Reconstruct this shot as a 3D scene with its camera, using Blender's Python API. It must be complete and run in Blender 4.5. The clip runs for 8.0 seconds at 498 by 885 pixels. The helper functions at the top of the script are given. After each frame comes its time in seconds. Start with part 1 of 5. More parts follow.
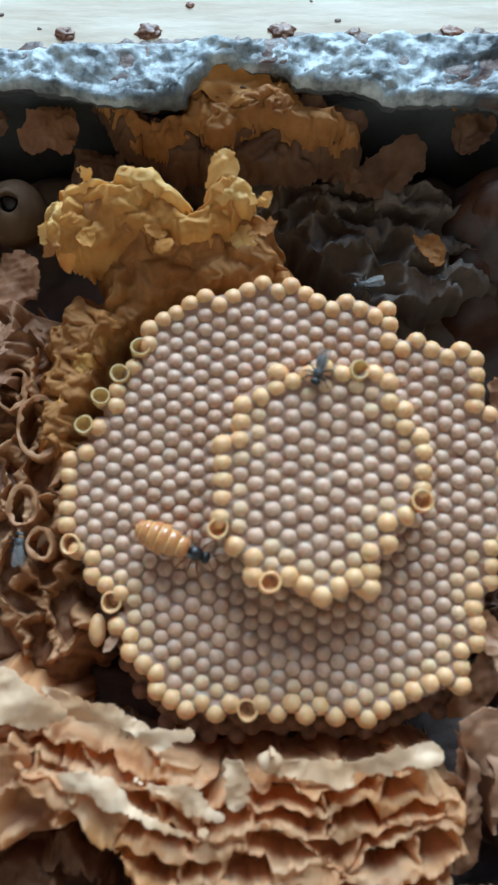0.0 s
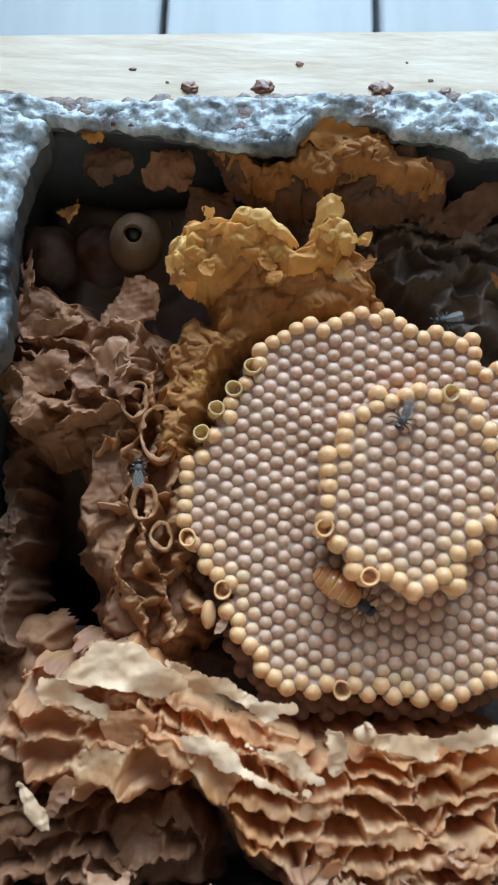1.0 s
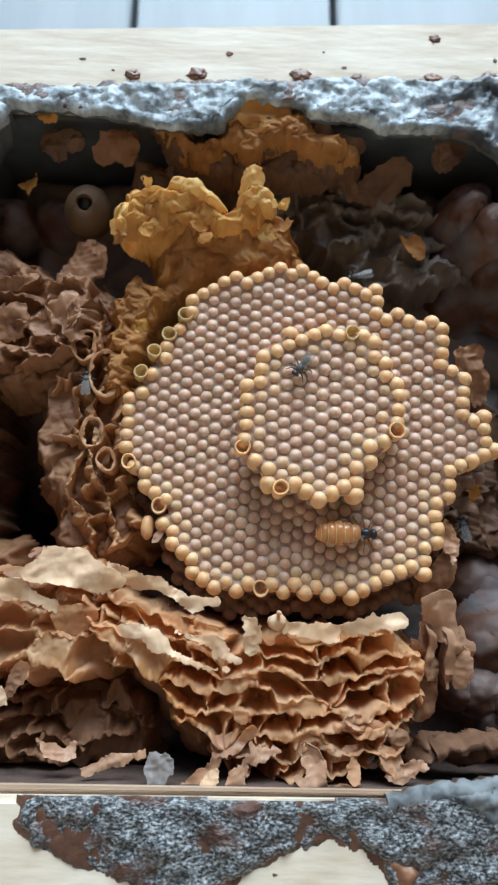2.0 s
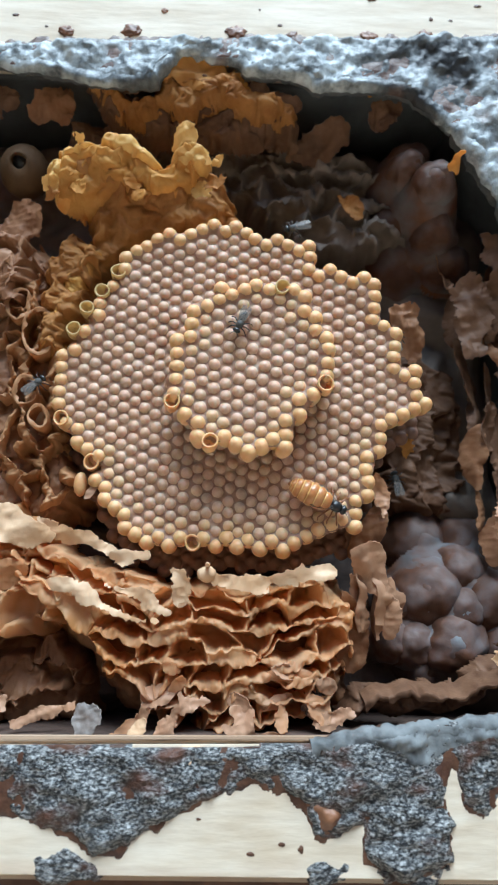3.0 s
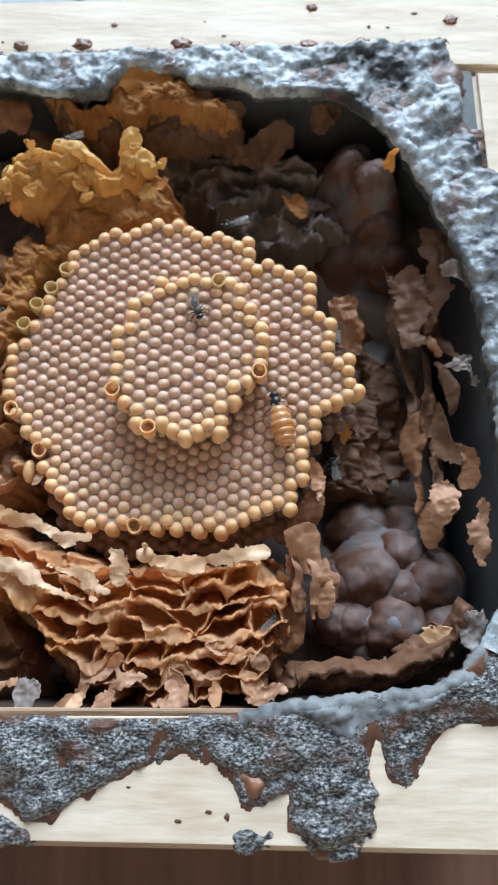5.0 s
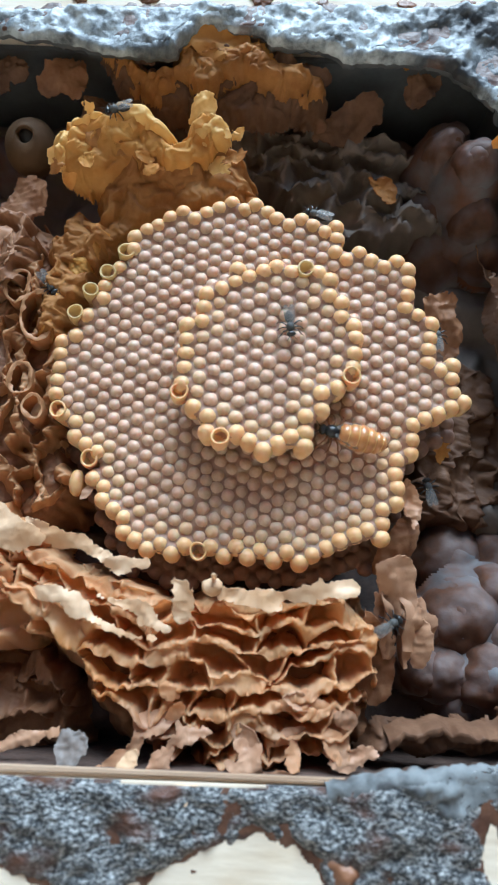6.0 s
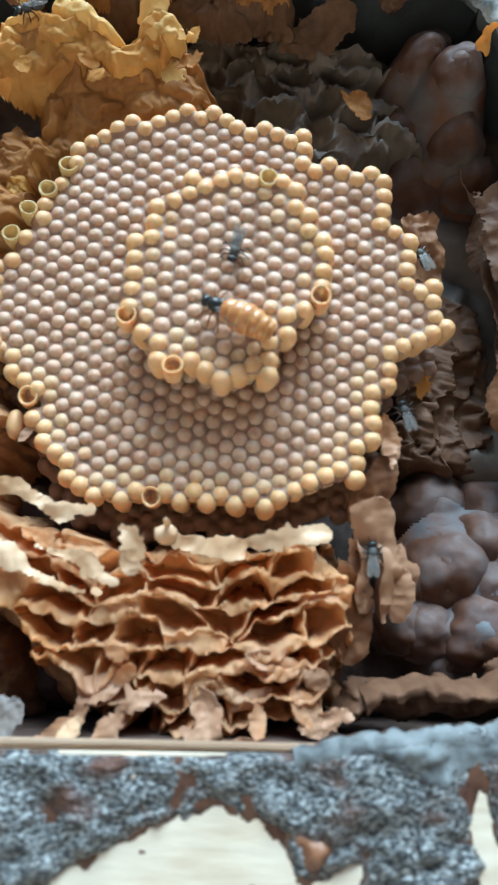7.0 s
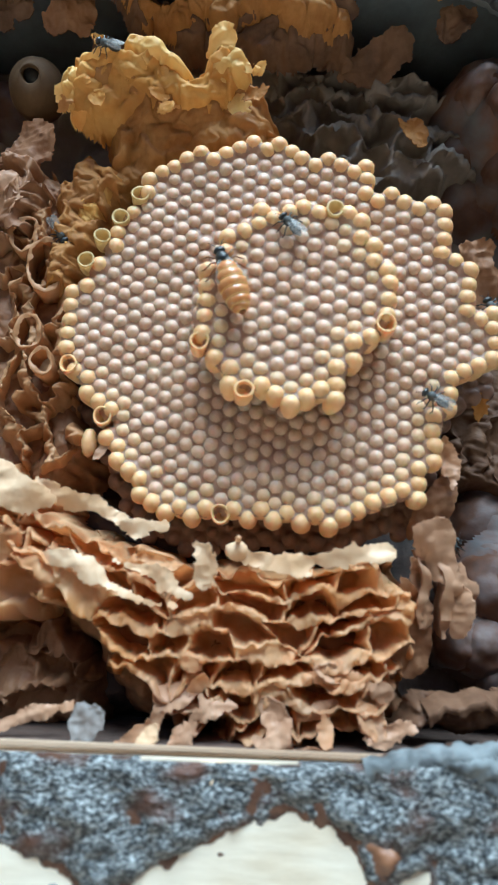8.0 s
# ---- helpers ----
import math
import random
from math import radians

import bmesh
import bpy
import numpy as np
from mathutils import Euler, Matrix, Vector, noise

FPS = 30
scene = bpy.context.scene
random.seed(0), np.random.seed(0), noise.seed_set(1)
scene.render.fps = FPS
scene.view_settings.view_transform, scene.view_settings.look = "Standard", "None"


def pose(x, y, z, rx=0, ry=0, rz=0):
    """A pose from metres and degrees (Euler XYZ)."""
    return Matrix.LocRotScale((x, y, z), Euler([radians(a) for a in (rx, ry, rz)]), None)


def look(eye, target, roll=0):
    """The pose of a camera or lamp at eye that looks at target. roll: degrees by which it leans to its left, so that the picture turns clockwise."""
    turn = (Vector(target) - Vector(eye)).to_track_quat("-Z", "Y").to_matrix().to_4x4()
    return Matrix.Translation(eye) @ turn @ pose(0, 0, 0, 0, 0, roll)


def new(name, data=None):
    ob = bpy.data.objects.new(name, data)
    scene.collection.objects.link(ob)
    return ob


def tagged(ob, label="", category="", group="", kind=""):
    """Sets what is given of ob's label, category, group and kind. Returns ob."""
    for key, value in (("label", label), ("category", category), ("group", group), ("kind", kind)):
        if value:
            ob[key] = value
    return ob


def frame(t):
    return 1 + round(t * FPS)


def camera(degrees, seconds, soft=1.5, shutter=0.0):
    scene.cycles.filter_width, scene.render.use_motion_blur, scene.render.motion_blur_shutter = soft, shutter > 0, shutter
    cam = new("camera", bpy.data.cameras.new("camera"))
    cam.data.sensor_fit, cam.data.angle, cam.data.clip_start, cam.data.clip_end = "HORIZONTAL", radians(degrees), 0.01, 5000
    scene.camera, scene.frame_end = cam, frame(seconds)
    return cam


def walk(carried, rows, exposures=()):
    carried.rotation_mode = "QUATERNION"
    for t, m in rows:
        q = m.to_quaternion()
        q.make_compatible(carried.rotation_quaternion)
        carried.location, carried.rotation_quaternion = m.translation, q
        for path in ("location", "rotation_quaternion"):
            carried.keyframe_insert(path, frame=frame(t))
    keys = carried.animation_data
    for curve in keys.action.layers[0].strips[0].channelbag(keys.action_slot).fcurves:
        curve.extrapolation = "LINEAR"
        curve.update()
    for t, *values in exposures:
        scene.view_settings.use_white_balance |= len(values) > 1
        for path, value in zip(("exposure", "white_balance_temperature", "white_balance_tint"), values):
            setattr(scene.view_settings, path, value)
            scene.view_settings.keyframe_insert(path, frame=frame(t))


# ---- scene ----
cam = camera(41.0, 8.0, soft=2.0)
cam.data.dof.use_dof, cam.data.dof.focus_distance, cam.data.dof.aperture_fstop = True, 0.119, 28.0
PATH = [
    (0, (-0.00363, -0.02333, 0.21041), (-0.00027, -0.00113, 0.11500), 7.91),
    (0.2, (-0.00095, -0.02561, 0.21115), (0.00053, -0.00554, 0.11500), 3.21),
    (0.5, (-0.00282, -0.03031, 0.21140), (-0.00271, -0.00737, 0.11500), -0.31),
    (0.8, (-0.01272, -0.02579, 0.21864), (-0.01163, -0.00145, 0.11500), 3.10),
    (1, (-0.01812, -0.02647, 0.22255), (-0.01659, 0.00030, 0.11500), 4.74),
    (1.2, (-0.02144, -0.02462, 0.22482), (-0.02115, -0.00018, 0.11500), 2.75),
    (1.5, (-0.02301, -0.03233, 0.23058), (-0.02183, -0.00231, 0.11500), 5.01),
    (1.7, (-0.01378, -0.03956, 0.23338), (-0.01148, -0.00890, 0.11500), 6.62),
    (2, (-0.00614, -0.04283, 0.23629), (-0.00357, -0.01195, 0.11500), 5.73),
    (2.2, (-0.00393, -0.04335, 0.23609), (-0.00152, -0.01260, 0.11500), 5.29),
    (3.3, (0.00828, -0.05279, 0.23505), (0.01372, -0.02385, 0.11500), 10.91),
    (3.5, (0.01157, -0.05484, 0.23545), (0.01616, -0.02500, 0.11500), 8.89),
    (4, (0.01877, -0.05797, 0.23519), (0.02266, -0.02816, 0.11500), 7.12),
    (5.5, (0.01912, -0.05397, 0.24030), (0.01999, -0.01936, 0.11500), 2.48),
    (5.8, (0.01225, -0.05191, 0.23407), (0.01312, -0.02022, 0.11500), 3.53),
    (6, (0.00601, -0.04994, 0.22175), (0.00669, -0.02075, 0.11500), 3.47),
    (6.3, (0.00388, -0.04698, 0.20992), (0.00687, -0.02363, 0.11500), 9.58),
    (6.5, (0.00547, -0.05074, 0.20634), (0.00906, -0.02763, 0.11500), 10.77),
    (6.7, (0.00793, -0.05240, 0.20903), (0.01085, -0.02994, 0.11500), 9.30),
    (7, (0.01068, -0.05494, 0.20816), (0.01307, -0.03092, 0.11500), 6.95),
    (7.2, (0.01368, -0.05707, 0.20732), (0.01453, -0.03272, 0.11500), 3.12),
    (7.5, (0.00999, -0.05573, 0.21008), (0.01143, -0.03187, 0.11500), 4.54),
    (7.7, (0.00744, -0.05365, 0.21275), (0.00739, -0.03014, 0.11500), 1.51),
    (8, (0.00313, -0.05321, 0.21283), (0.00304, -0.02805, 0.11500), 1.77),
]
walk(cam, [(t, look(eye, target, roll)) for t, eye, target, roll in PATH],
     exposures=[(0.0, -0.06, 4690, -6), (0.5, 0.27, 4640, -8), (1.0, 0.0, 4860, -3), (1.5, 0.0, 5120, -1), (2.0, 0.01, 5120, -1), (3.5, 0.19, 5080, -1), (4.0, 0.23, 5120, 0), (5.5, 0.10, 5190, 4),
                (6.0, 0.24, 4920, -1), (6.5, 0.42, 4800, -8), (7.5, 0.36, 4780, -8), (8.0, 0.36, 4800, -7)])

MM = 0.001

# ---- light ----
world = bpy.data.worlds.new("sky")
scene.world = world
world.use_nodes = True
_nt = world.node_tree
_sky = _nt.nodes.new("ShaderNodeTexSky")
_sky.sky_type, _sky.sun_disc = "NISHITA", False
_sky.sun_elevation, _sky.sun_rotation = radians(27), radians(5)
_nt.nodes["Background"].inputs["Strength"].default_value = 0.085
_nt.links.new(_sky.outputs["Color"], _nt.nodes["Background"].inputs["Color"])
sun = new("sun", bpy.data.lights.new("sun", "SUN"))
sun.data.energy, sun.data.angle, sun.data.color = 5.0, radians(40), (1.0, 0.98, 0.95)
sun.matrix_world = look((0.08, 1.0, 0.52), (0, 0, 0))


# ---- materials ----
def material(name, base, rough=0.5, metal=0.0, second=None, scale=300.0, stretch=(1, 1, 1), bump=0.3, bump_scale=900.0, bump_depth=0.0003,
             third=None, third_scale=90.0, third_at=(0.5, 0.62), random=0.0, translucent=0.0, spec=0.5, coat=0.0, detail=6.0, ramp=(0.32, 0.68), fourth=None, fourth_scale=60.0, fourth_at=(0.55, 0.62), waxy=0.0):
    """A surface with variation at two scales, fine relief, and, for thin stuff, light through it."""
    m = bpy.data.materials.new(name)
    m.use_nodes = True
    nt = m.node_tree
    n, l = nt.nodes, nt.links
    b = n["Principled BSDF"]
    co = n.new("ShaderNodeTexCoord")
    mp = n.new("ShaderNodeMapping")
    mp.inputs["Scale"].default_value = stretch
    l.new(co.outputs["Object"], mp.inputs["Vector"])
    nz = n.new("ShaderNodeTexNoise")
    nz.inputs["Scale"].default_value, nz.inputs["Detail"].default_value, nz.inputs["Roughness"].default_value = scale, detail, 0.62
    l.new(mp.outputs["Vector"], nz.inputs["Vector"])
    rmp = n.new("ShaderNodeValToRGB")
    rmp.color_ramp.elements[0].position, rmp.color_ramp.elements[1].position = ramp
    rmp.color_ramp.elements[0].color = (*base, 1)
    rmp.color_ramp.elements[1].color = (*(second or base), 1)
    l.new(nz.outputs["Fac"], rmp.inputs["Fac"])
    col = rmp.outputs["Color"]
    for tint, tint_scale, span in ((third, third_scale, third_at), (fourth, fourth_scale, fourth_at)):
        if not tint:
            continue
        n3 = n.new("ShaderNodeTexNoise")
        n3.inputs["Scale"].default_value, n3.inputs["Detail"].default_value = tint_scale, 7.0
        l.new(mp.outputs["Vector"], n3.inputs["Vector"])
        r3 = n.new("ShaderNodeValToRGB")
        r3.color_ramp.elements[0].position, r3.color_ramp.elements[1].position = span
        l.new(n3.outputs["Fac"], r3.inputs["Fac"])
        mx = n.new("ShaderNodeMix")
        mx.data_type = "RGBA"
        mx.inputs[7].default_value = (*tint, 1)
        l.new(r3.outputs["Color"], mx.inputs[0])
        l.new(col, mx.inputs[6])
        col = mx.outputs[2]
    if random:
        oi = n.new("ShaderNodeObjectInfo")
        mr = n.new("ShaderNodeMapRange")
        mr.inputs["To Min"].default_value, mr.inputs["To Max"].default_value = 1 - random, 1 + random
        isl = n.new("ShaderNodeNewGeometry")
        both = n.new("ShaderNodeMath")
        both.operation = "ADD"
        l.new(oi.outputs["Random"], both.inputs[0])
        l.new(isl.outputs["Random Per Island"], both.inputs[1])
        half = n.new("ShaderNodeMath")
        half.operation = "MULTIPLY"
        half.inputs[1].default_value = 0.5
        l.new(both.outputs[0], half.inputs[0])
        l.new(half.outputs[0], mr.inputs["Value"])
        hs = n.new("ShaderNodeHueSaturation")
        l.new(mr.outputs["Result"], hs.inputs["Value"])
        l.new(col, hs.inputs["Color"])
        col = hs.outputs["Color"]
    l.new(col, b.inputs["Base Color"])
    b.inputs["Roughness"].default_value, b.inputs["Metallic"].default_value = rough, metal
    b.inputs["Specular IOR Level"].default_value = spec
    b.inputs["Coat Weight"].default_value = coat
    b.inputs["Subsurface Weight"].default_value = waxy
    b.inputs["Subsurface Scale"].default_value = 0.0012
    b.inputs["Subsurface Radius"].default_value = (1.0, 0.5, 0.28)
    if bump:
        nb = n.new("ShaderNodeTexNoise")
        nb.inputs["Scale"].default_value, nb.inputs["Detail"].default_value = bump_scale, 5.0
        l.new(mp.outputs["Vector"], nb.inputs["Vector"])
        bp = n.new("ShaderNodeBump")
        bp.inputs["Strength"].default_value, bp.inputs["Distance"].default_value = bump, bump_depth
        l.new(nb.outputs["Fac"], bp.inputs["Height"])
        l.new(bp.outputs["Normal"], b.inputs["Normal"])
    if translucent:
        tr = n.new("ShaderNodeBsdfTranslucent")
        l.new(col, tr.inputs["Color"])
        ms = n.new("ShaderNodeMixShader")
        ms.inputs["Fac"].default_value = translucent
        l.new(b.outputs["BSDF"], ms.inputs[1])
        l.new(tr.outputs["BSDF"], ms.inputs[2])
        l.new(ms.outputs["Shader"], n["Material Output"].inputs["Surface"])
    return m


PALE_WOOD = material("pale_wood", (0.65, 0.525, 0.37), 0.6, second=(0.87, 0.765, 0.61), scale=260, stretch=(0.2, 1, 1), bump=0.6, bump_scale=420,
                     third=(0.44, 0.28, 0.16), third_scale=60, third_at=(0.58, 0.76), detail=9)
# Tan of the weathered ledge, with the shade on it mixed in.
TAN_WOOD = material("tan_shade_wood", (0.36, 0.24, 0.15), 0.65, second=(0.52, 0.38, 0.26), scale=200, stretch=(0.12, 1, 1), bump=0.5, bump_scale=500)
# Dark brown for the shade under the front lip.
LIP_SHADE = material("brown_lip_shade", (0.045, 0.028, 0.020), 0.7, second=(0.11, 0.065, 0.042), scale=200, bump=0.6)
# Bluish dark grey on the inner wood stands in for shade and lens haze.
INNER_SHADE = material("shade_grey_wood", (0.085, 0.092, 0.095), 0.6, second=(0.15, 0.158, 0.16), scale=120, bump=0.4)
DARK_PLANK = material("dark_plank_wood", (0.085, 0.04, 0.026), 0.55, second=(0.16, 0.085, 0.055), scale=160, stretch=(1, 0.05, 1), bump=0.3, random=0.15)
WHITE_PLANK = material("white_painted_plank", (0.40, 0.43, 0.45), 0.5, second=(0.48, 0.51, 0.53), scale=60, stretch=(1, 0.1, 1), bump=0.15, random=0.04)
# Warm pale tone of the unseen walls, so that their bounce warms the shade.
BOUNCE_WALL = material("bounce_wall", (0.62, 0.53, 0.42), 0.85, second=(0.70, 0.61, 0.50), scale=8, bump=0.2, bump_scale=60, bump_depth=0.002)
PROPOLIS = material("propolis", (0.018, 0.018, 0.020), 0.45, second=(0.47, 0.465, 0.445), scale=2400, stretch=(0.55, 1, 1), bump=1.0, bump_scale=1500, bump_depth=0.0006,
                    third=(0.085, 0.034, 0.018), third_scale=190, third_at=(0.54, 0.68), detail=12, spec=0.5, ramp=(0.45, 0.67), fourth=(0.25, 0.26, 0.26), fourth_scale=60, fourth_at=(0.60, 0.74))
PROPOLIS_SMOOTH = material("smooth_grey_propolis", (0.145, 0.152, 0.152), 0.7, second=(0.23, 0.237, 0.235), scale=260, bump=0.35, bump_scale=900, bump_depth=0.0003,
                           third=(0.05, 0.048, 0.048), third_scale=160, third_at=(0.56, 0.68))
PROPOLIS_PALE = material("weathered_propolis", (0.10, 0.112, 0.12), 0.45, second=(0.56, 0.61, 0.63), scale=260, bump=0.6, bump_scale=700, bump_depth=0.0006,
                         third=(0.03, 0.031, 0.034), third_scale=42, third_at=(0.46, 0.58), detail=12, spec=0.5, ramp=(0.36, 0.62), fourth=(0.15, 0.08, 0.05), fourth_scale=60, fourth_at=(0.60, 0.70))
AMBER_RESIN = material("red_amber_resin", (0.11, 0.042, 0.02), 0.45, second=(0.32, 0.15, 0.07), scale=260, bump=0.6, bump_scale=700)
RESIN = material("brown_resin", (0.055, 0.022, 0.014), 0.45, second=(0.15, 0.072, 0.038), scale=420, bump=0.7, bump_scale=900, detail=10)
CELL_OLD = material("brown_brood_wax", (0.52, 0.31, 0.185), 0.56, second=(0.66, 0.44, 0.295), scale=420, bump=0.55, bump_scale=1500, bump_depth=0.0002, random=0.09, spec=0.95, waxy=0.5)
CELL_MID = material("tan_brood_wax", (0.62, 0.39, 0.205), 0.56, second=(0.74, 0.50, 0.29), scale=420, bump=0.4, bump_scale=1300, bump_depth=0.0002, random=0.09, spec=0.7, waxy=0.5)
CELL_BED = material("brown_wax_between_cells", (0.30, 0.155, 0.095), 0.55, second=(0.40, 0.225, 0.14), scale=300, bump=0.6, bump_scale=1500, bump_depth=0.0002, spec=0.6, waxy=0.5, third=(0.58, 0.40, 0.28), third_scale=260, third_at=(0.58, 0.70))
CELL_RIM = material("yellow_brood_wax", (0.68, 0.38, 0.15), 0.52, second=(0.79, 0.50, 0.24), scale=420, bump=0.3, bump_scale=1300, bump_depth=0.0002, random=0.10, spec=0.7, waxy=0.5)
CELL_PALE = material("pale_new_wax", (0.74, 0.54, 0.22), 0.4, second=(0.80, 0.62, 0.32), scale=420, bump=0.25, random=0.06, translucent=0.3)
COMB_BASE = material("dark_comb_wax", (0.17, 0.09, 0.06), 0.6, second=(0.26, 0.15, 0.10), scale=400, bump=0.4)
CERUMEN = material("tan_cerumen", (0.76, 0.40, 0.165), 0.5, second=(0.93, 0.65, 0.37), scale=140, bump=0.5, bump_scale=700, bump_depth=0.0003, translucent=0.52, spec=0.4,
                   third=(0.72, 0.36, 0.10), third_scale=55, third_at=(0.52, 0.72), fourth=(0.52, 0.29, 0.20), fourth_scale=35, fourth_at=(0.52, 0.72))
CERUMEN_PALE = material("cream_cerumen", (0.80, 0.53, 0.30), 0.48, second=(0.92, 0.70, 0.46), scale=150, bump=0.5, bump_scale=700, bump_depth=0.0003, translucent=0.25, spec=0.4,
                        third=(0.70, 0.37, 0.13), third_scale=60, third_at=(0.50, 0.80))
CERUMEN_TAN = material("warm_brown_cerumen", (0.54, 0.275, 0.11), 0.5, second=(0.73, 0.44, 0.225), scale=140, bump=0.5, bump_scale=700, bump_depth=0.0003, translucent=0.44, spec=0.4,
                       third=(0.50, 0.30, 0.21), third_scale=45, third_at=(0.50, 0.72))
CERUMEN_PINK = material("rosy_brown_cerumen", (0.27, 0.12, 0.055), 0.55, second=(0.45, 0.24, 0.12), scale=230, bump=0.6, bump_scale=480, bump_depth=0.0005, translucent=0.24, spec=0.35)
CERUMEN_ROSE = material("rosy_cream_cerumen", (0.50, 0.27, 0.15), 0.48, second=(0.67, 0.42, 0.26), scale=150, bump=0.5, bump_scale=700, bump_depth=0.0003, translucent=0.28, spec=0.4,
                        third=(0.52, 0.25, 0.10), third_scale=55, third_at=(0.50, 0.80))
CERUMEN_GOLD = material("golden_cerumen", (0.68, 0.31, 0.055), 0.6, second=(0.88, 0.52, 0.14), scale=170, bump=0.5, bump_scale=700, bump_depth=0.0005, translucent=0.38, spec=0.3,
                        third=(0.52, 0.23, 0.055), third_scale=70, third_at=(0.50, 0.80))
CERUMEN_AMBER = material("brown_gold_cerumen", (0.40, 0.17, 0.045), 0.6, second=(0.62, 0.31, 0.09), scale=200, bump=0.8, bump_scale=700, bump_depth=0.0005, translucent=0.38, spec=0.3)
# Darker copy of the brown cerumen, carrying the shade of the deep sheets.
CERUMEN_BROWN_SHADE = material("shaded_brown_cerumen", (0.115, 0.056, 0.030), 0.6, second=(0.215, 0.115, 0.062), scale=230, bump=0.6, bump_scale=480, bump_depth=0.0005, translucent=0.15, spec=0.3)
CERUMEN_LEMON = material("pale_yellow_cerumen", (0.80, 0.46, 0.11), 0.5, second=(0.92, 0.65, 0.24), scale=200, bump=0.5, translucent=0.34, spec=0.35)
# Cerumen darkened for the shade by the back board, then lifted for haze.
CERUMEN_DEEP_SHADE = material("deep_shade_cerumen", (0.155, 0.125, 0.102), 0.65, second=(0.25, 0.20, 0.162), scale=110, bump=0.6, bump_scale=300, bump_depth=0.0006, spec=0.35)
# The third tone is a soft blue grey sky sheen put into the colour.
POT_WAX = material("honey_pot_wax", (0.062, 0.030, 0.018), 0.6, second=(0.19, 0.072, 0.030), scale=90, bump=0.6, bump_scale=260, bump_depth=0.0004,
                   third=(0.19, 0.215, 0.235), third_scale=85, third_at=(0.42, 0.74), spec=0.35, waxy=0.3)
POT_TAN = material("tan_pot_wax", (0.075, 0.042, 0.020), 0.7, second=(0.125, 0.072, 0.034), scale=120, bump=0.4, spec=0.15)
# Brown black wax tone that stands in for deep shade.
DEEP_WAX_SHADE = material("deep_brown_shade", (0.06, 0.040, 0.031), 0.65, second=(0.13, 0.085, 0.065), scale=220, bump=0.8, bump_scale=400, bump_depth=0.0008)
WHITE_RESIN = material("white_flake", (0.20, 0.15, 0.12), 0.5, second=(0.44, 0.40, 0.37), scale=260, bump=0.4, translucent=0.2)
BEE_BLACK = material("black_chitin", (0.012, 0.012, 0.013), 0.32, second=(0.03, 0.028, 0.026), scale=2500, bump=0.4, bump_scale=4000, bump_depth=0.0001)
BEE_GREY = material("hairy_dark_chitin", (0.03, 0.03, 0.028), 0.6, second=(0.10, 0.095, 0.085), scale=5000, bump=0.7, bump_scale=6000, bump_depth=0.0001)
BEE_WING = material("smoky_wing", (0.34, 0.31, 0.28), 0.2, second=(0.50, 0.47, 0.43), scale=1500, bump=0.2, translucent=0.5)
_wn = BEE_WING.node_tree
_tp = _wn.nodes.new("ShaderNodeBsdfTransparent")
_mw = _wn.nodes.new("ShaderNodeMixShader")
_mw.inputs["Fac"].default_value = 0.62
_from = _wn.nodes["Material Output"].inputs["Surface"].links[0].from_socket
_wn.links.new(_from, _mw.inputs[1])
_wn.links.new(_tp.outputs["BSDF"], _mw.inputs[2])
_wn.links.new(_mw.outputs["Shader"], _wn.nodes["Material Output"].inputs["Surface"])
QUEEN_AMBER = material("amber_abdomen", (0.45, 0.175, 0.05), 0.3, second=(0.61, 0.30, 0.105), scale=700, bump=0.3, bump_scale=2500, bump_depth=0.0001, coat=0.3, waxy=0.5)
QUEEN_GOLD = material("golden_abdomen_seam", (0.66, 0.37, 0.10), 0.35, second=(0.78, 0.52, 0.20), scale=700, bump=0.2)
QUEEN_BAND = material("dark_abdomen_band", (0.20, 0.07, 0.018), 0.35, second=(0.30, 0.12, 0.04), scale=900, bump=0.2)


# ---- builders ----
def part(name, bm, mat, parent=None, label="", smooth=True):
    """Links a bmesh as one mesh object under a thing or a part."""
    me = bpy.data.meshes.new(name)
    bm.to_mesh(me)
    bm.free()
    return mesh_part(name, me, mat, parent, label, smooth)


def mesh_part(name, me, mat, parent=None, label="", smooth=True):
    if not me.materials:
        me.materials.append(mat)
    if smooth:
        me.polygons.foreach_set("use_smooth", [True] * len(me.polygons))
    ob = new(name, me)
    if parent is not None:
        ob.parent = parent
    if label:
        ob["label"] = label
    return ob


def grid_mesh(name, pts, keep=None, closed=False):
    """A mesh of quads over an array of points (rows, columns, 3) in metres."""
    r, c = pts.shape[:2]
    idx = np.arange(r * c).reshape(r, c)
    if closed:
        idx = np.concatenate([idx, idx[:, :1]], axis=1)
    quads = np.stack([idx[:-1, :-1], idx[:-1, 1:], idx[1:, 1:], idx[1:, :-1]], axis=-1)
    if keep is not None:
        quads = quads[keep]
    me = bpy.data.meshes.new(name)
    me.from_pydata(pts.reshape(-1, 3).tolist(), [], quads.reshape(-1, 4).tolist())
    me.update()
    return me


def board(name, x0, x1, y0, y1, z0, z1, mat, parent, bevel=0.8, cuts=1, label=""):
    """A board in millimetres with worn edges."""
    bm = bmesh.new()
    bmesh.ops.create_cube(bm, size=1.0, matrix=Matrix.LocRotScale(((x0 + x1) / 2 * MM, (y0 + y1) / 2 * MM, (z0 + z1) / 2 * MM), None,
                                                                    ((x1 - x0) * MM, (y1 - y0) * MM, (z1 - z0) * MM)))
    bmesh.ops.bevel(bm, geom=bm.edges[:], offset=bevel * MM, segments=2, affect="EDGES")
    return part(name, bm, mat, parent, label, smooth=False)


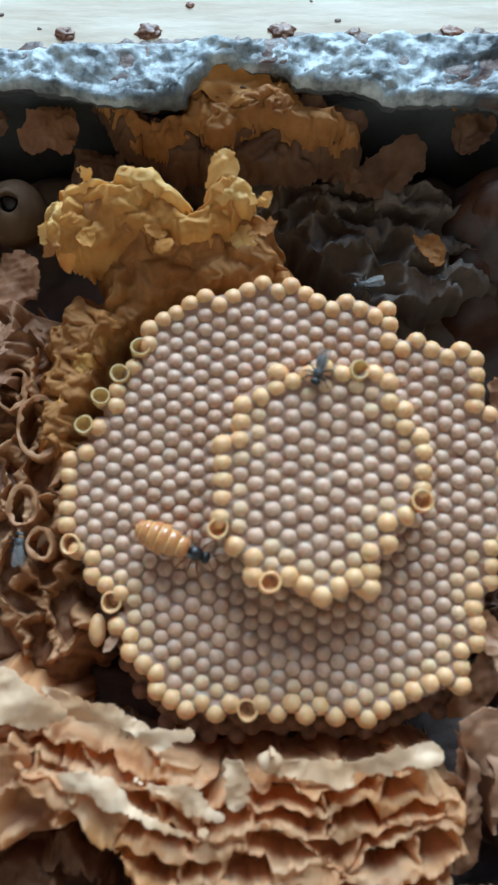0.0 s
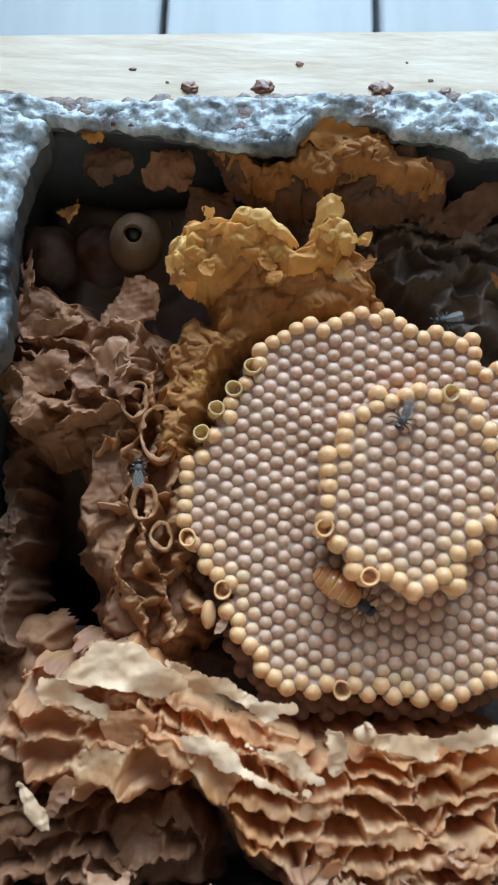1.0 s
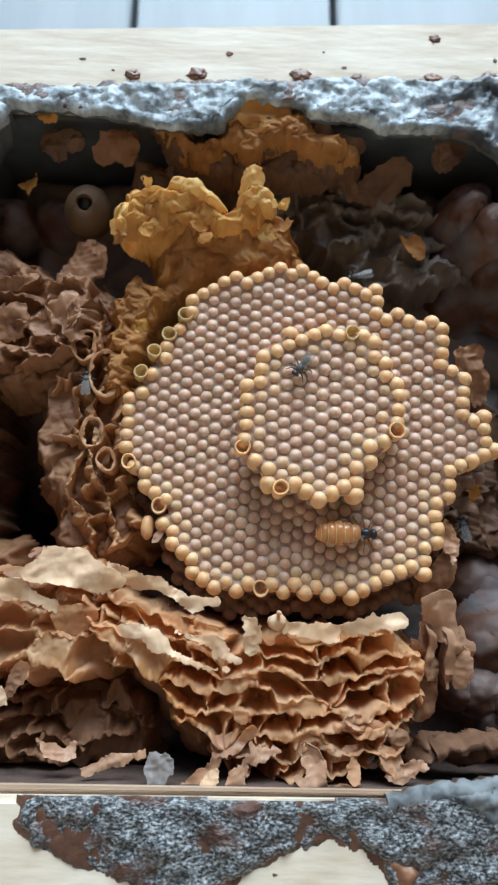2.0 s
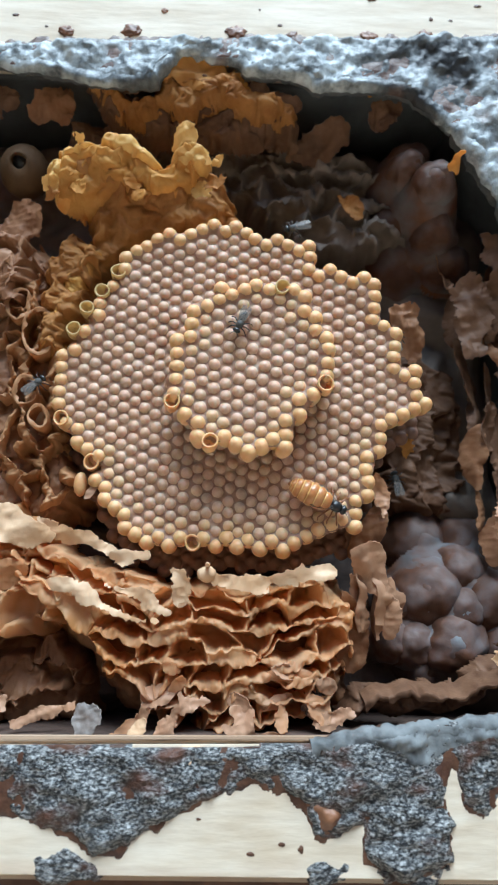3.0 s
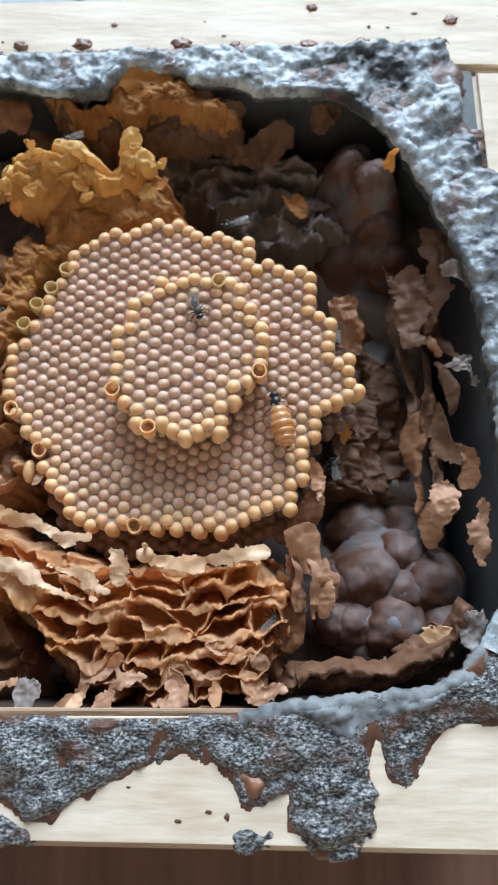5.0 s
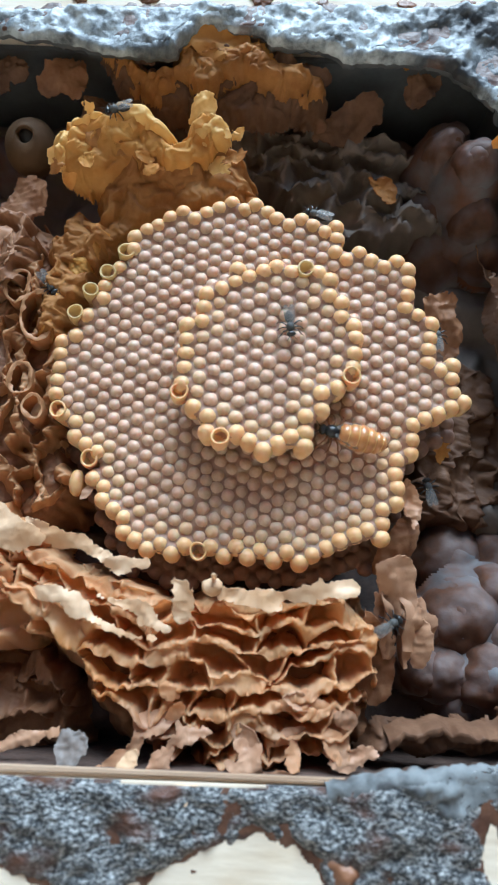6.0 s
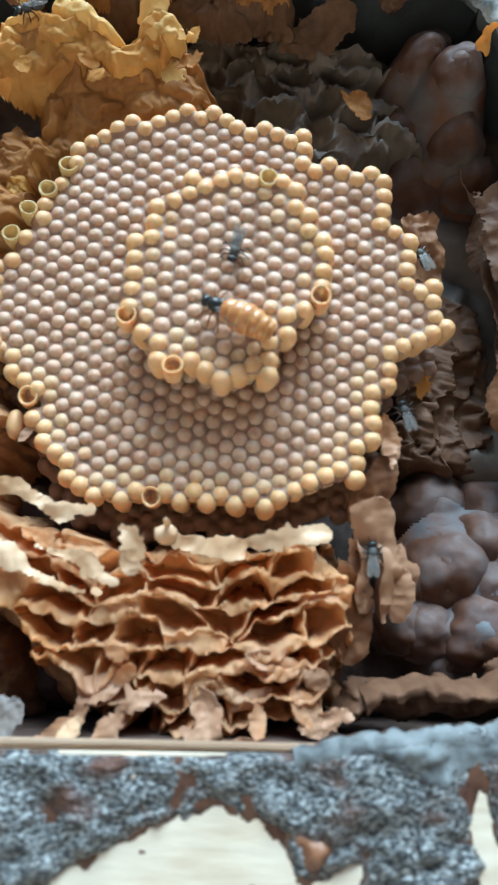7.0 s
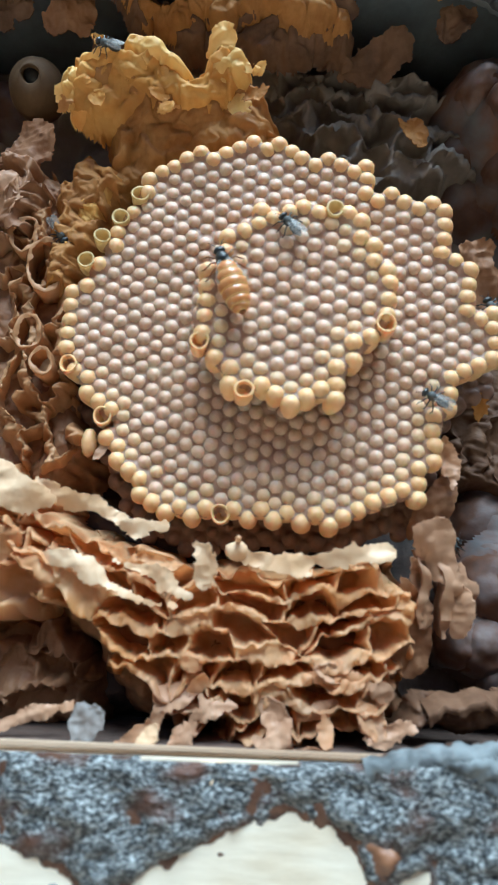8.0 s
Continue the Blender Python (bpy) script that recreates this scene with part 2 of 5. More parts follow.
def fbm(x, y, z=0.0, octaves=4):
    return noise.fractal(Vector((x, y, z)), 0.6, 2.1, octaves)


def inside(poly, x, y):
    """Signed distance (positive inside) of the points to a polygon, in millimetres."""
    p = np.array(poly, float)
    q = np.roll(p, -1, axis=0)
    best, odd = np.full(np.shape(x), 1e9), np.zeros(np.shape(x), bool)
    for (ax, ay), (bx, by) in zip(p, q):
        dx, dy = bx - ax, by - ay
        s = np.clip(((x - ax) * dx + (y - ay) * dy) / (dx * dx + dy * dy + 1e-9), 0, 1)
        best = np.minimum(best, np.hypot(x - ax - s * dx, y - ay - s * dy))
        odd ^= ((ay > y) != (by > y)) & (x < (bx - ax) * (y - ay) / (by - ay + 1e-12) + ax)
    return np.where(odd, best, -best)


def smooth_line(pts, step):
    """Points along a rounded line through pts, about step apart, in millimetres."""
    p = np.array(pts, float)
    ext = np.vstack([2 * p[0] - p[1], p, 2 * p[-1] - p[-2]])
    out = []
    for i in range(1, len(ext) - 2):
        a, b, c, d = ext[i - 1 : i + 3]
        n = max(2, int(np.linalg.norm(c - b) / step))
        for s in np.linspace(0, 1, n, endpoint=False):
            out.append(0.5 * (2 * b + (c - a) * s + (2 * a - 5 * b + 4 * c - d) * s * s + (3 * b - a - 3 * c + d) * s ** 3))
    out.append(p[-1])
    return np.array(out)


def thicken(ob, mm):
    mod = ob.modifiers.new("thickness", "SOLIDIFY")
    mod.thickness, mod.offset = mm * MM, 0.0
    ob.modifiers.new("torn_edges", "EDGE_SPLIT").split_angle = radians(50)
    return ob


# Smooth noise over whole arrays, for fine relief.
def rnd(ix, iy, seed):
    """A repeatable number from 0 to 1 for each pair of whole numbers."""
    h = np.sin(ix * 127.1 + iy * 311.7 + seed * 74.7) * 43758.5453
    return h - np.floor(h)


def soft(x, y, seed):
    """Smooth noise from -1 to 1."""
    x, y = np.asarray(x, float), np.asarray(y, float)
    ix, iy = np.floor(x), np.floor(y)
    fx, fy = x - ix, y - iy
    fx, fy = fx ** 3 * (fx * (fx * 6 - 15) + 10), fy ** 3 * (fy * (fy * 6 - 15) + 10)
    low = rnd(ix, iy, seed) * (1 - fx) + rnd(ix + 1, iy, seed) * fx
    high = rnd(ix, iy + 1, seed) * (1 - fx) + rnd(ix + 1, iy + 1, seed) * fx
    return 2 * (low * (1 - fy) + high * fy) - 1


def rough(x, y, seed, octaves=3):
    """Smooth noise summed over octaves."""
    total, amp = 0.0, 1.0
    for k in range(octaves):
        total = total + amp * soft(x * 2.03 ** k + 7.3 * k, y * 2.03 ** k - 3.1 * k, seed + 1.7 * k)
        amp *= 0.5
    return total


def lumps(x, y, seed):
    """Rounded lumps with creases between them, 0 to 1."""
    ix, iy = np.floor(x), np.floor(y)
    best = np.full(np.shape(x), 9.0)
    for dx in (-1, 0, 1):
        for dy in (-1, 0, 1):
            px, py = ix + dx + rnd(ix + dx, iy + dy, seed), iy + dy + rnd(ix + dx, iy + dy, seed + 5)
            best = np.minimum(best, (x - px) ** 2 + (y - py) ** 2)
    return np.clip(1 - best, 0, 1)


def relief(parent, poly, top, size, mat, seed, along=0.0, curve=0.0, mid=0.0, depth=(3.0, 6.5), shallow=0.15, lip=0.8, step=0.22, web=0.9, wall=0.46, swell=0.7, edge=5.0, name="pocket_sheet"):
    """A nest of thin torn walls round long pockets, in rows that may bow; top gives the crest height (z, slope in x, slope in y)."""
    p = np.array(poly, float)
    gx, gy = np.meshgrid(np.arange(p[:, 0].min() - 2, p[:, 0].max() + 2, step), np.arange(p[:, 1].min() - 2, p[:, 1].max() + 2, step))
    ca, sa = math.cos(radians(along)), math.sin(radians(along))
    u = gx * ca + gy * sa
    v = -gx * sa + gy * ca - curve * (u - mid) ** 2
    sv0 = size[1]
    uu = u + 1.6 * rough(u * 0.10, v * 0.18, seed + 1) + 0.5 * soft(u * 0.45, v * 0.5, seed + 2)
    vv = v + 0.52 * sv0 * rough(u * 0.10, v * 0.13, seed + 3, 2) + 0.34 * soft(u * 0.42, v * 0.5, seed + 4)
    su, sv = size
    row = np.floor(vv / sv)
    one, two = np.full(gx.shape, 9.0), np.full(gx.shape, 9.0)
    row_one, row_two, key = np.zeros(gx.shape), np.zeros(gx.shape), np.zeros(gx.shape)
    for dr in (-1, 0, 1):
        r = row + dr
        shift = rnd(r, 0 * r, seed + 6)
        col = np.floor(uu / su - shift)
        for dc in (-1, 0, 1):
            c = col + dc
            cu, cv = (c + shift + 0.5 + 0.55 * (rnd(c, r, seed + 7) - 0.5)) * su, (r + 0.5 + 0.5 * (rnd(c, r, seed + 8) - 0.5)) * sv
            d = np.sqrt(((uu - cu) / su) ** 2 + ((vv - cv) / sv) ** 2)
            near = d < one
            two, row_two = np.where(near, one, np.where(d < two, d, two)), np.where(near, row_one, np.where(d < two, r, row_two))
            one, row_one, key = np.where(near, d, one), np.where(near, r, row_one), np.where(near, rnd(c, r, seed + 9), key)
    side = np.where(row_one == row_two, su * 0.6, sv)
    e = (two - one) * 0.5 * side
    flat = np.clip(0.45 + 0.5 * soft(u * 0.16, v * 0.3, seed + 18) + 0.25 * soft(u * 0.7, v * 0.7, seed + 19), 0, 1) * np.where(row_one == row_two, 0.25, 1.0) * wall * 1.3
    k = 1 - np.exp(-(np.clip(e - flat, 0, None) / (0.8 * wall)) ** 1.4)
    deep = np.where(key < shallow, 0.7, depth[0] + (depth[1] - depth[0]) * key)
    drop = np.where(row_one == row_two, web * (0.2 + 0.9 * key), 0.0) * np.exp(-e / 0.8)
    torn = 0.55 * soft(u * 0.8, v * 0.8, seed + 10) + 0.3 * soft(u * 2.0, v * 2.0, seed + 11) - 0.9 * np.clip(soft(u * 0.33, v * 0.33, seed + 12) - 0.25, 0, 1)
    gz = top[0] + top[1] * gx + top[2] * gy + swell * rough(u * 0.07, v * 0.11, seed + 13, 2) - drop + torn * (1 - k) - deep * k + 0.12 * soft(gx * 1.1, gy * 1.1, seed + 14) * k
    d = inside(poly, gx, gy) + 1.3 * rough(gx * 0.2, gy * 0.2, seed + 15, 3)
    gz = gz - edge * np.clip(1.0 - d, 0, 3) ** 1.4
    push = lip * (0.7 + 0.8 * soft(u * 0.25, v * 0.25, seed + 16) + 0.4 * soft(u * 0.9, v * 0.9, seed + 17)) * np.exp(-(e / 0.7) ** 2)
    px, py = gx + push * sa, gy - push * ca
    keep = d > -1.6
    quad = keep[:-1, :-1] & keep[1:, :-1] & keep[:-1, 1:] & keep[1:, 1:]
    return mesh_part(name, grid_mesh(name, np.stack([px, py, gz], axis=-1) * MM, keep=quad), mat, parent)


def scrap(parent, outline, z, seed, mat, tilt=(0.0, 0.0), bend=1.0, jag=0.35, thick=0.13, cup=0.0, name="flake"):
    """A torn, buckled piece of sheet with a ragged outline given in plan, in millimetres; tilt is its rise per millimetre in x and y."""
    p = np.array(outline, float)
    span = float(max(np.ptp(p[:, 0]), np.ptp(p[:, 1])))
    step = min(0.4, max(0.16, span / 40))
    rounded = smooth_line(list(outline) + [outline[0]], 0.8)[:-1]
    gx, gy = np.meshgrid(np.arange(p[:, 0].min() - 2, p[:, 0].max() + 2, step), np.arange(p[:, 1].min() - 2, p[:, 1].max() + 2, step))
    d = inside(rounded, gx, gy) + jag * (1.5 * soft(gx * 0.3, gy * 0.3, seed) + 0.7 * soft(gx * 0.8, gy * 0.8, seed + 1) + (0.5 + 0.6 * soft(gx * 0.4, gy * 0.4, seed + 7)) * soft(gx * 1.9, gy * 1.9, seed + 2) + 0.35 * soft(gx * 3.6, gy * 3.6, seed + 8))
    sy, sx = np.gradient(d, step)
    steep = np.clip(sx ** 2 + sy ** 2, 0.3, None)
    snap = np.where(np.abs(d) < 1.1 * step, d / steep, 0.0)
    x, y = gx - snap * sx, gy - snap * sy
    cx, cy = p.mean(axis=0)
    h = z + tilt[0] * (x - cx) + tilt[1] * (y - cy) + bend * rough(x * 0.17, y * 0.17, seed + 3, 2) + 0.55 * bend * (0.5 - np.abs(soft(x * 0.32 + 0.1 * y, y * 0.32 - 0.1 * x, seed + 4))) + 0.3 * bend * (0.5 - np.abs(soft(x * 0.8, y * 0.8, seed + 9))) + 0.05 * soft(x * 1.7, y * 1.7, seed + 6)
    h = h + (cup + 0.7 * soft(x * 0.25, y * 0.25, seed + 5)) * np.clip(1 - d / (0.22 * span), 0, 1) ** 2 * min(1.0, span * 0.12)
    keep = d > -0.75 * step
    quad = keep[:-1, :-1] & keep[1:, :-1] & keep[:-1, 1:] & keep[1:, 1:]
    ob = mesh_part(name, grid_mesh(name, np.stack([x, y, h], axis=-1) * MM, keep=quad), mat, parent)
    return thicken(ob, thick)


def crumpled(parent, poly, z, mat, seed, slope=(0.0, 0.0), size=4.0, high=2.2, step=0.3, edge=2.0, stretch=1.0, skirt=2.5, name="crumpled_sheet"):
    """A knobbly, creased mass of wax over an area, falling away at its border."""
    p = np.array(poly, float)
    gx, gy = np.meshgrid(np.arange(p[:, 0].min() - 2, p[:, 0].max() + 2, step), np.arange(p[:, 1].min() - 2, p[:, 1].max() + 2, step))
    wx, wy = gx + 2.0 * rough(gx * 0.22, gy * 0.22, seed + 1), gy + 2.0 * rough(gx * 0.22, gy * 0.22, seed + 2)
    d = inside(poly, gx, gy) + 1.2 * rough(gx * 0.22, gy * 0.22, seed + 3)
    lump = high * lumps(wx / size, wy / size / stretch, seed) + 0.5 * high * lumps(wx / size * 2.3, wy / size * 2.3 / stretch, seed + 4) + 0.12 * high * lumps(wx / size * 5.5, wy / size * 5.5, seed + 5)
    gz = z + slope[0] * (gx - p[:, 0].mean()) + slope[1] * (gy - p[:, 1].mean()) + lump + 0.5 * high * rough(gx * 0.08, gy * 0.08, seed + 6) - edge * np.clip(1.5 - d, 0, 5) ** 1.3
    keep = d > -skirt
    quad = keep[:-1, :-1] & keep[1:, :-1] & keep[:-1, 1:] & keep[1:, 1:]
    px, py = gx + 0.25 * high * soft(gx * 0.6, gy * 0.6, seed + 8), gy - 0.3 * lump
    return mesh_part(name, grid_mesh(name, np.stack([px, py, gz], axis=-1) * MM, keep=quad), mat, parent)


def torn_wall(parent, pts, top, depth, lean=(0, 0), flare=1.5, seed=0.0, mat=None, fold=0.7, rag=0.5, thick=0.14, side=-1, name="sheet", sag=0.0, wave=(0.0, 9.5, 0.0), droop=0.3, even=0.0):
    """A thin folded wall of cerumen along a line, with a torn crest that curls over to one side."""
    line = smooth_line(pts, 0.4)
    n = len(line)
    tan = np.gradient(line, axis=0)
    tan /= np.linalg.norm(tan, axis=1)[:, None] + 1e-9
    nor = np.stack([-tan[:, 1], tan[:, 0]], axis=1) * -side
    if np.ndim(top):
        top = np.interp(np.linspace(0, 1, n), np.linspace(0, 1, len(top)), top)
    else:
        top = np.full(n, float(top))
    ups, curl = (0.0, 0.2, 0.4, 0.6, 0.76, 0.9, 1.0), (0.22, 0.45, 0.7, 1.0)
    arc = np.concatenate([[0], np.cumsum(np.linalg.norm(np.diff(line, axis=0), axis=1))])
    rows = np.zeros((len(ups) + len(curl), n, 3))
    for i in range(n):
        x, y = line[i]
        ripple = wave[0] * math.sin(2 * math.pi * (x / wave[1] + 0.35 * fbm(x * 0.06, 0.0, 5.0, 1)) + wave[2])
        base = fold * 1.5 * fbm(x * 0.16, y * 0.16, seed, 2) + ripple
        small = 0.40 * fold * fbm(x * 0.5, y * 0.5, seed + 3, 2) + 0.22 * fbm(x * 0.9, y * 0.9, seed + 4, 1)
        tear = rag * (1.3 * fbm(x * 0.22, y * 0.22, seed + 7, 2) + 0.40 * fbm(x * 0.8, y * 0.8, seed + 9, 2)) - sag * abs(2 * i / max(1, n - 1) - 1) ** 2
        fl = flare * max(0.12, 0.75 + (1 - even) * 1.1 * fbm(x * 0.17, y * 0.17, seed + 19, 2) + 0.16 * fbm(x * 0.6, y * 0.6, seed + 23, 2))
        for k in range(len(ups) + len(curl)):
            u = ups[k] if k < len(ups) else 1.0
            c = curl[k - len(ups)] if k >= len(ups) else 0.0
            sway = 0.6 * fold * fbm(x * 0.2, y * 0.2, seed + 31 + 0.12 * u * depth, 2)
            off = base * (0.6 + 0.4 * u) + small * u + sway * (1 - u)
            z = top[i] + tear - depth * (1 - u) + 0.35 * fl * (c - c * c) - droop * fl * c * c + 0.18 * fl * c * fbm(x * 0.4 + c, y * 0.4, seed + 41, 2)
            if k == len(ups) + len(curl) - 1:
                off += 0.30 * fbm(x * 0.8, y * 0.8, seed + 51, 2) + 1.1 * max(0.0, fbm(x * 0.33, y * 0.33, seed + 57, 2) - 0.1)
            rows[k, i] = (x + nor[i, 0] * (off + fl * c) + lean[0] * (1 - u), y + nor[i, 1] * (off + fl * c) + lean[1] * (1 - u), z)
    me = grid_mesh(name, rows * MM)
    return thicken(mesh_part(name, me, mat or CERUMEN, parent), thick)


def flake(parent, at, a, b, turn=(0, 0, 0), seed=0.0, mat=None, bend=0.25, thick=0.15, jag=0.45, name="flake"):
    """A torn, curled flake, a by b millimetres, at a place in millimetres."""
    rings, seg = 7, 44
    rot = Euler([radians(v) for v in turn]).to_matrix()
    pts = np.zeros((rings, seg, 3))
    size = max(a, b)
    for s in range(seg):
        ang = 2 * math.pi * s / seg
        edge = 1 + jag * 1.2 * fbm(math.cos(ang) * 0.8, math.sin(ang) * 0.8, seed, 2) + jag * 0.35 * fbm(math.cos(ang) * 3.6, math.sin(ang) * 3.6, seed + 5, 4)
        square = 1 / max(abs(math.cos(ang)), abs(math.sin(ang))) ** 0.55
        for r in range(rings):
            q = (0.02 + 0.98 * r / (rings - 1)) * (1 + (edge * square - 1) * (r / (rings - 1)))
            x, y = a / 2 * q * math.cos(ang), b / 2 * q * math.sin(ang)
            z = bend * size * (0.8 * fbm(x / size * 1.3, y / size * 1.3, seed + 11, 2) + 1.4 * (x * math.cos(seed) + y * math.sin(seed)) ** 2 / size ** 2 * (1 if math.sin(seed * 7) > 0 else -1))
            v = rot @ Vector((x, y, z))
            pts[r, s] = (at[0] + v.x, at[1] + v.y, at[2] + v.z)
    me = grid_mesh(name, pts * MM, closed=True)
    return thicken(mesh_part(name, me, mat or CERUMEN, parent), thick)


def thing(name, label, category, at=(0, 0, 0), group="", kind=""):
    ob = new(name)
    ob.empty_display_size = 0.005
    ob.location = (at[0] * MM, at[1] * MM, at[2] * MM)
    return tagged(ob, label, category, group, kind)


def blob(rx, ry, rz, seg=18, ring=12, lump=0.0, seed=0.0, at=(0, 0, 0), freq=1.5):
    """A lumpy round body in millimetres, as a bmesh."""
    bm = bmesh.new()
    bmesh.ops.create_uvsphere(bm, u_segments=seg, v_segments=ring, radius=1.0)
    for v in bm.verts:
        k = 1 + lump * fbm(v.co.x * freq, v.co.y * freq, v.co.z * freq + seed, 4)
        v.co = Vector(((v.co.x * rx * k + at[0]) * MM, (v.co.y * ry * k + at[1]) * MM, (v.co.z * rz * k + at[2]) * MM))
    return bm


# ---- ground and added room ----
def plank_floor(name, label, mat, x0, x1, y0, y1, width, gap, z=0.0, thick=0.02):
    base = thing(name, label, "floor", kind="structure")
    n = int((x1 - x0) / width)
    bm = bmesh.new()
    bmesh.ops.create_cube(bm, size=1.0, matrix=Matrix.LocRotScale((0, 0, 0), None, (width - gap, y1 - y0, thick)))
    bmesh.ops.bevel(bm, geom=bm.edges[:], offset=0.0012, segments=2, affect="EDGES")
    me = bpy.data.meshes.new("plank")
    bm.to_mesh(me)
    bm.free()
    for i in range(n):
        ob = mesh_part("plank", me, mat, base, smooth=False)
        ob.location = (x0 + (i + 0.5) * width, (y0 + y1) / 2, z - thick / 2)
    return base


plank_floor("floor", "dark brown stained plank tabletop under the hive box", DARK_PLANK, -0.63, 0.68, -0.6, 0.12, 0.26, 0.0015)
plank_floor("floor_2", "white painted planks with narrow dark gaps", WHITE_PLANK, -0.7541, 0.7331, 0.122, 1.2, 0.0875, 0.0035)


def slab(name, lo, hi, mat, label):
    bm = bmesh.new()
    c = [(a + b) / 2 for a, b in zip(lo, hi)]
    bmesh.ops.create_cube(bm, size=1.0, matrix=Matrix.LocRotScale(c, None, [b - a for a, b in zip(lo, hi)]))
    return tagged(part(name, bm, mat, smooth=False), label, "wall", kind="structure")


tagged(slab("ground", (-1.6, -1.4, -0.08), (1.6, 1.6, -0.03), DARK_PLANK, "dark floor below the planks"), category="floor")
# Unseen walls and ceiling, added so that daylight comes from one side.
slab("added_wall_south", (-1.6, -1.5, -0.03), (1.6, -1.4, 2.2), BOUNCE_WALL, "unseen pale wall added behind the viewer to bounce daylight")
slab("added_wall_west", (-1.7, -1.5, -0.03), (-1.6, 1.0, 2.2), BOUNCE_WALL, "unseen pale side wall added to shape the daylight")
slab("added_wall_east", (1.6, -1.5, -0.03), (1.7, 1.0, 2.2), BOUNCE_WALL, "unseen pale side wall added to shape the daylight")
tagged(slab("ceiling", (-1.7, -1.5, 2.2), (1.7, 0.55, 2.25), BOUNCE_WALL, "unseen pale ceiling added to block the sky overhead"), category="ceiling")


# ---- hive box ----
RIM = 120.0
hive = thing("hive_box", "pale wooden hive box, opened, with propolis crusted on its rim", "hive box")
def skew_board(corners, z0, z1, mat, bevel=1.0):
    """A board whose plan is a slightly uneven quadrangle, in millimetres."""
    bm = bmesh.new()
    low = [bm.verts.new((x * MM, y * MM, z0 * MM)) for x, y in corners]
    high = [bm.verts.new((x * MM, y * MM, z1 * MM)) for x, y in corners]
    bm.faces.new(low[::-1])
    bm.faces.new(high)
    for k in range(4):
        bm.faces.new((low[k], low[(k + 1) % 4], high[(k + 1) % 4], high[k]))
    bmesh.ops.bevel(bm, geom=bm.edges[:], offset=bevel * MM, segments=2, affect="EDGES")
    return part("board", bm, mat, hive, smooth=False)


skew_board([(-86, 61), (92, 61), (92, 85), (-86, 75.3)], 0, RIM, PALE_WOOD)
skew_board([(-86, -89.2), (92, -93.2), (92, -71.9), (-86, -71.4)], 0, RIM, PALE_WOOD)
skew_board([(-86, -72.8), (-63, -72.8), (-63, 60.8), (-86, 60.8)], 0, RIM - 0.3, PALE_WOOD)
skew_board([(70, -72.8), (92, -72.8), (92, 60.8), (70, 60.8)], 0, RIM - 0.2, PALE_WOOD)
skew_board([(56, 46), (69.9, 30), (69.9, 60.8), (56, 60.8)], 14.2, RIM - 0.4, INNER_SHADE, 0.4).name = "corner_block"
board("bottom_board", -62.9, 69.9, -72.9, 60.9, 2, 14, INNER_SHADE, hive, 0.5)
# Linings carry the shade of the inner walls as a dark colour.
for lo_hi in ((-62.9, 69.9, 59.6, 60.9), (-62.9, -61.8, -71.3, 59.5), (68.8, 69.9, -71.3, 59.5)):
    board("lining", lo_hi[0], lo_hi[1], lo_hi[2], lo_hi[3], 14.1, RIM - 7, INNER_SHADE, hive, 0.2, label="inner face with a dark tone standing in for shade")
skew_board([(-62, -71.5), (26, -71.5), (26, -70.7), (-62, -70.1)], RIM - 3.6, RIM - 1.4, TAN_WOOD, 0.5).name = "inner_ledge"
# Dark strip for the shade on the front board's inner face.
board("lining", -61.7, 68.7, -71.45, -71.0, 14.1, RIM - 3.7, DEEP_WAX_SHADE, hive, 0.1, label="inner face with a dark tone standing in for shade")


def crust(poly, cavity, mat, seed, height=1.3, step=0.45, grow=0.0, label="crusted grey and black propolis", name="propolis_crust", rough=1.0):
    """A lumpy crust on the rim inside poly, ending at the cavity."""
    p = np.array(poly, float)
    xs = np.arange(p[:, 0].min() - 1.5, p[:, 0].max() + 1.5, step)
    ys = np.arange(p[:, 1].min() - 1.5, p[:, 1].max() + 1.5, step)
    gx, gy = np.meshgrid(xs, ys)
    wob = np.array([[0.9 * fbm(x * 0.22, y * 0.22, seed, 2) + 0.28 * fbm(x * 0.9, y * 0.9, seed + 2, 2) for x in xs] for y in ys])
    lumps = np.array([[crust_height(x, y, seed) for x in xs] for y in ys])
    d = inside(poly, gx, gy) + rough * wob + grow
    hole = inside(cavity, gx, gy)
    z = RIM + np.where(d > 0, (height * lumps + 0.12) * np.sqrt(np.clip(d / 1.6, 0, 1)), 0.8 * d)
    z = np.where(hole > -1.4, np.minimum(z, RIM + 1.05 - (hole + 1.4)), z)
    keep = (d > -0.9) & (hole < -0.2)
    quad = keep[:-1, :-1] & keep[1:, :-1] & keep[:-1, 1:] & keep[1:, 1:]
    me = grid_mesh(name, np.stack([gx, gy, z], axis=-1) * MM, keep=quad)
    return mesh_part(name, me, mat, hive, label)


def crust_height(x, y, seed):
    return max(0.1, 0.7 + 1.3 * fbm(x * 0.11, y * 0.11, seed + 4, 3) + 0.28 * fbm(x * 0.45, y * 0.45, seed + 5, 3) + 0.20 * fbm(x * 1.3, y * 1.3, seed + 6, 4))


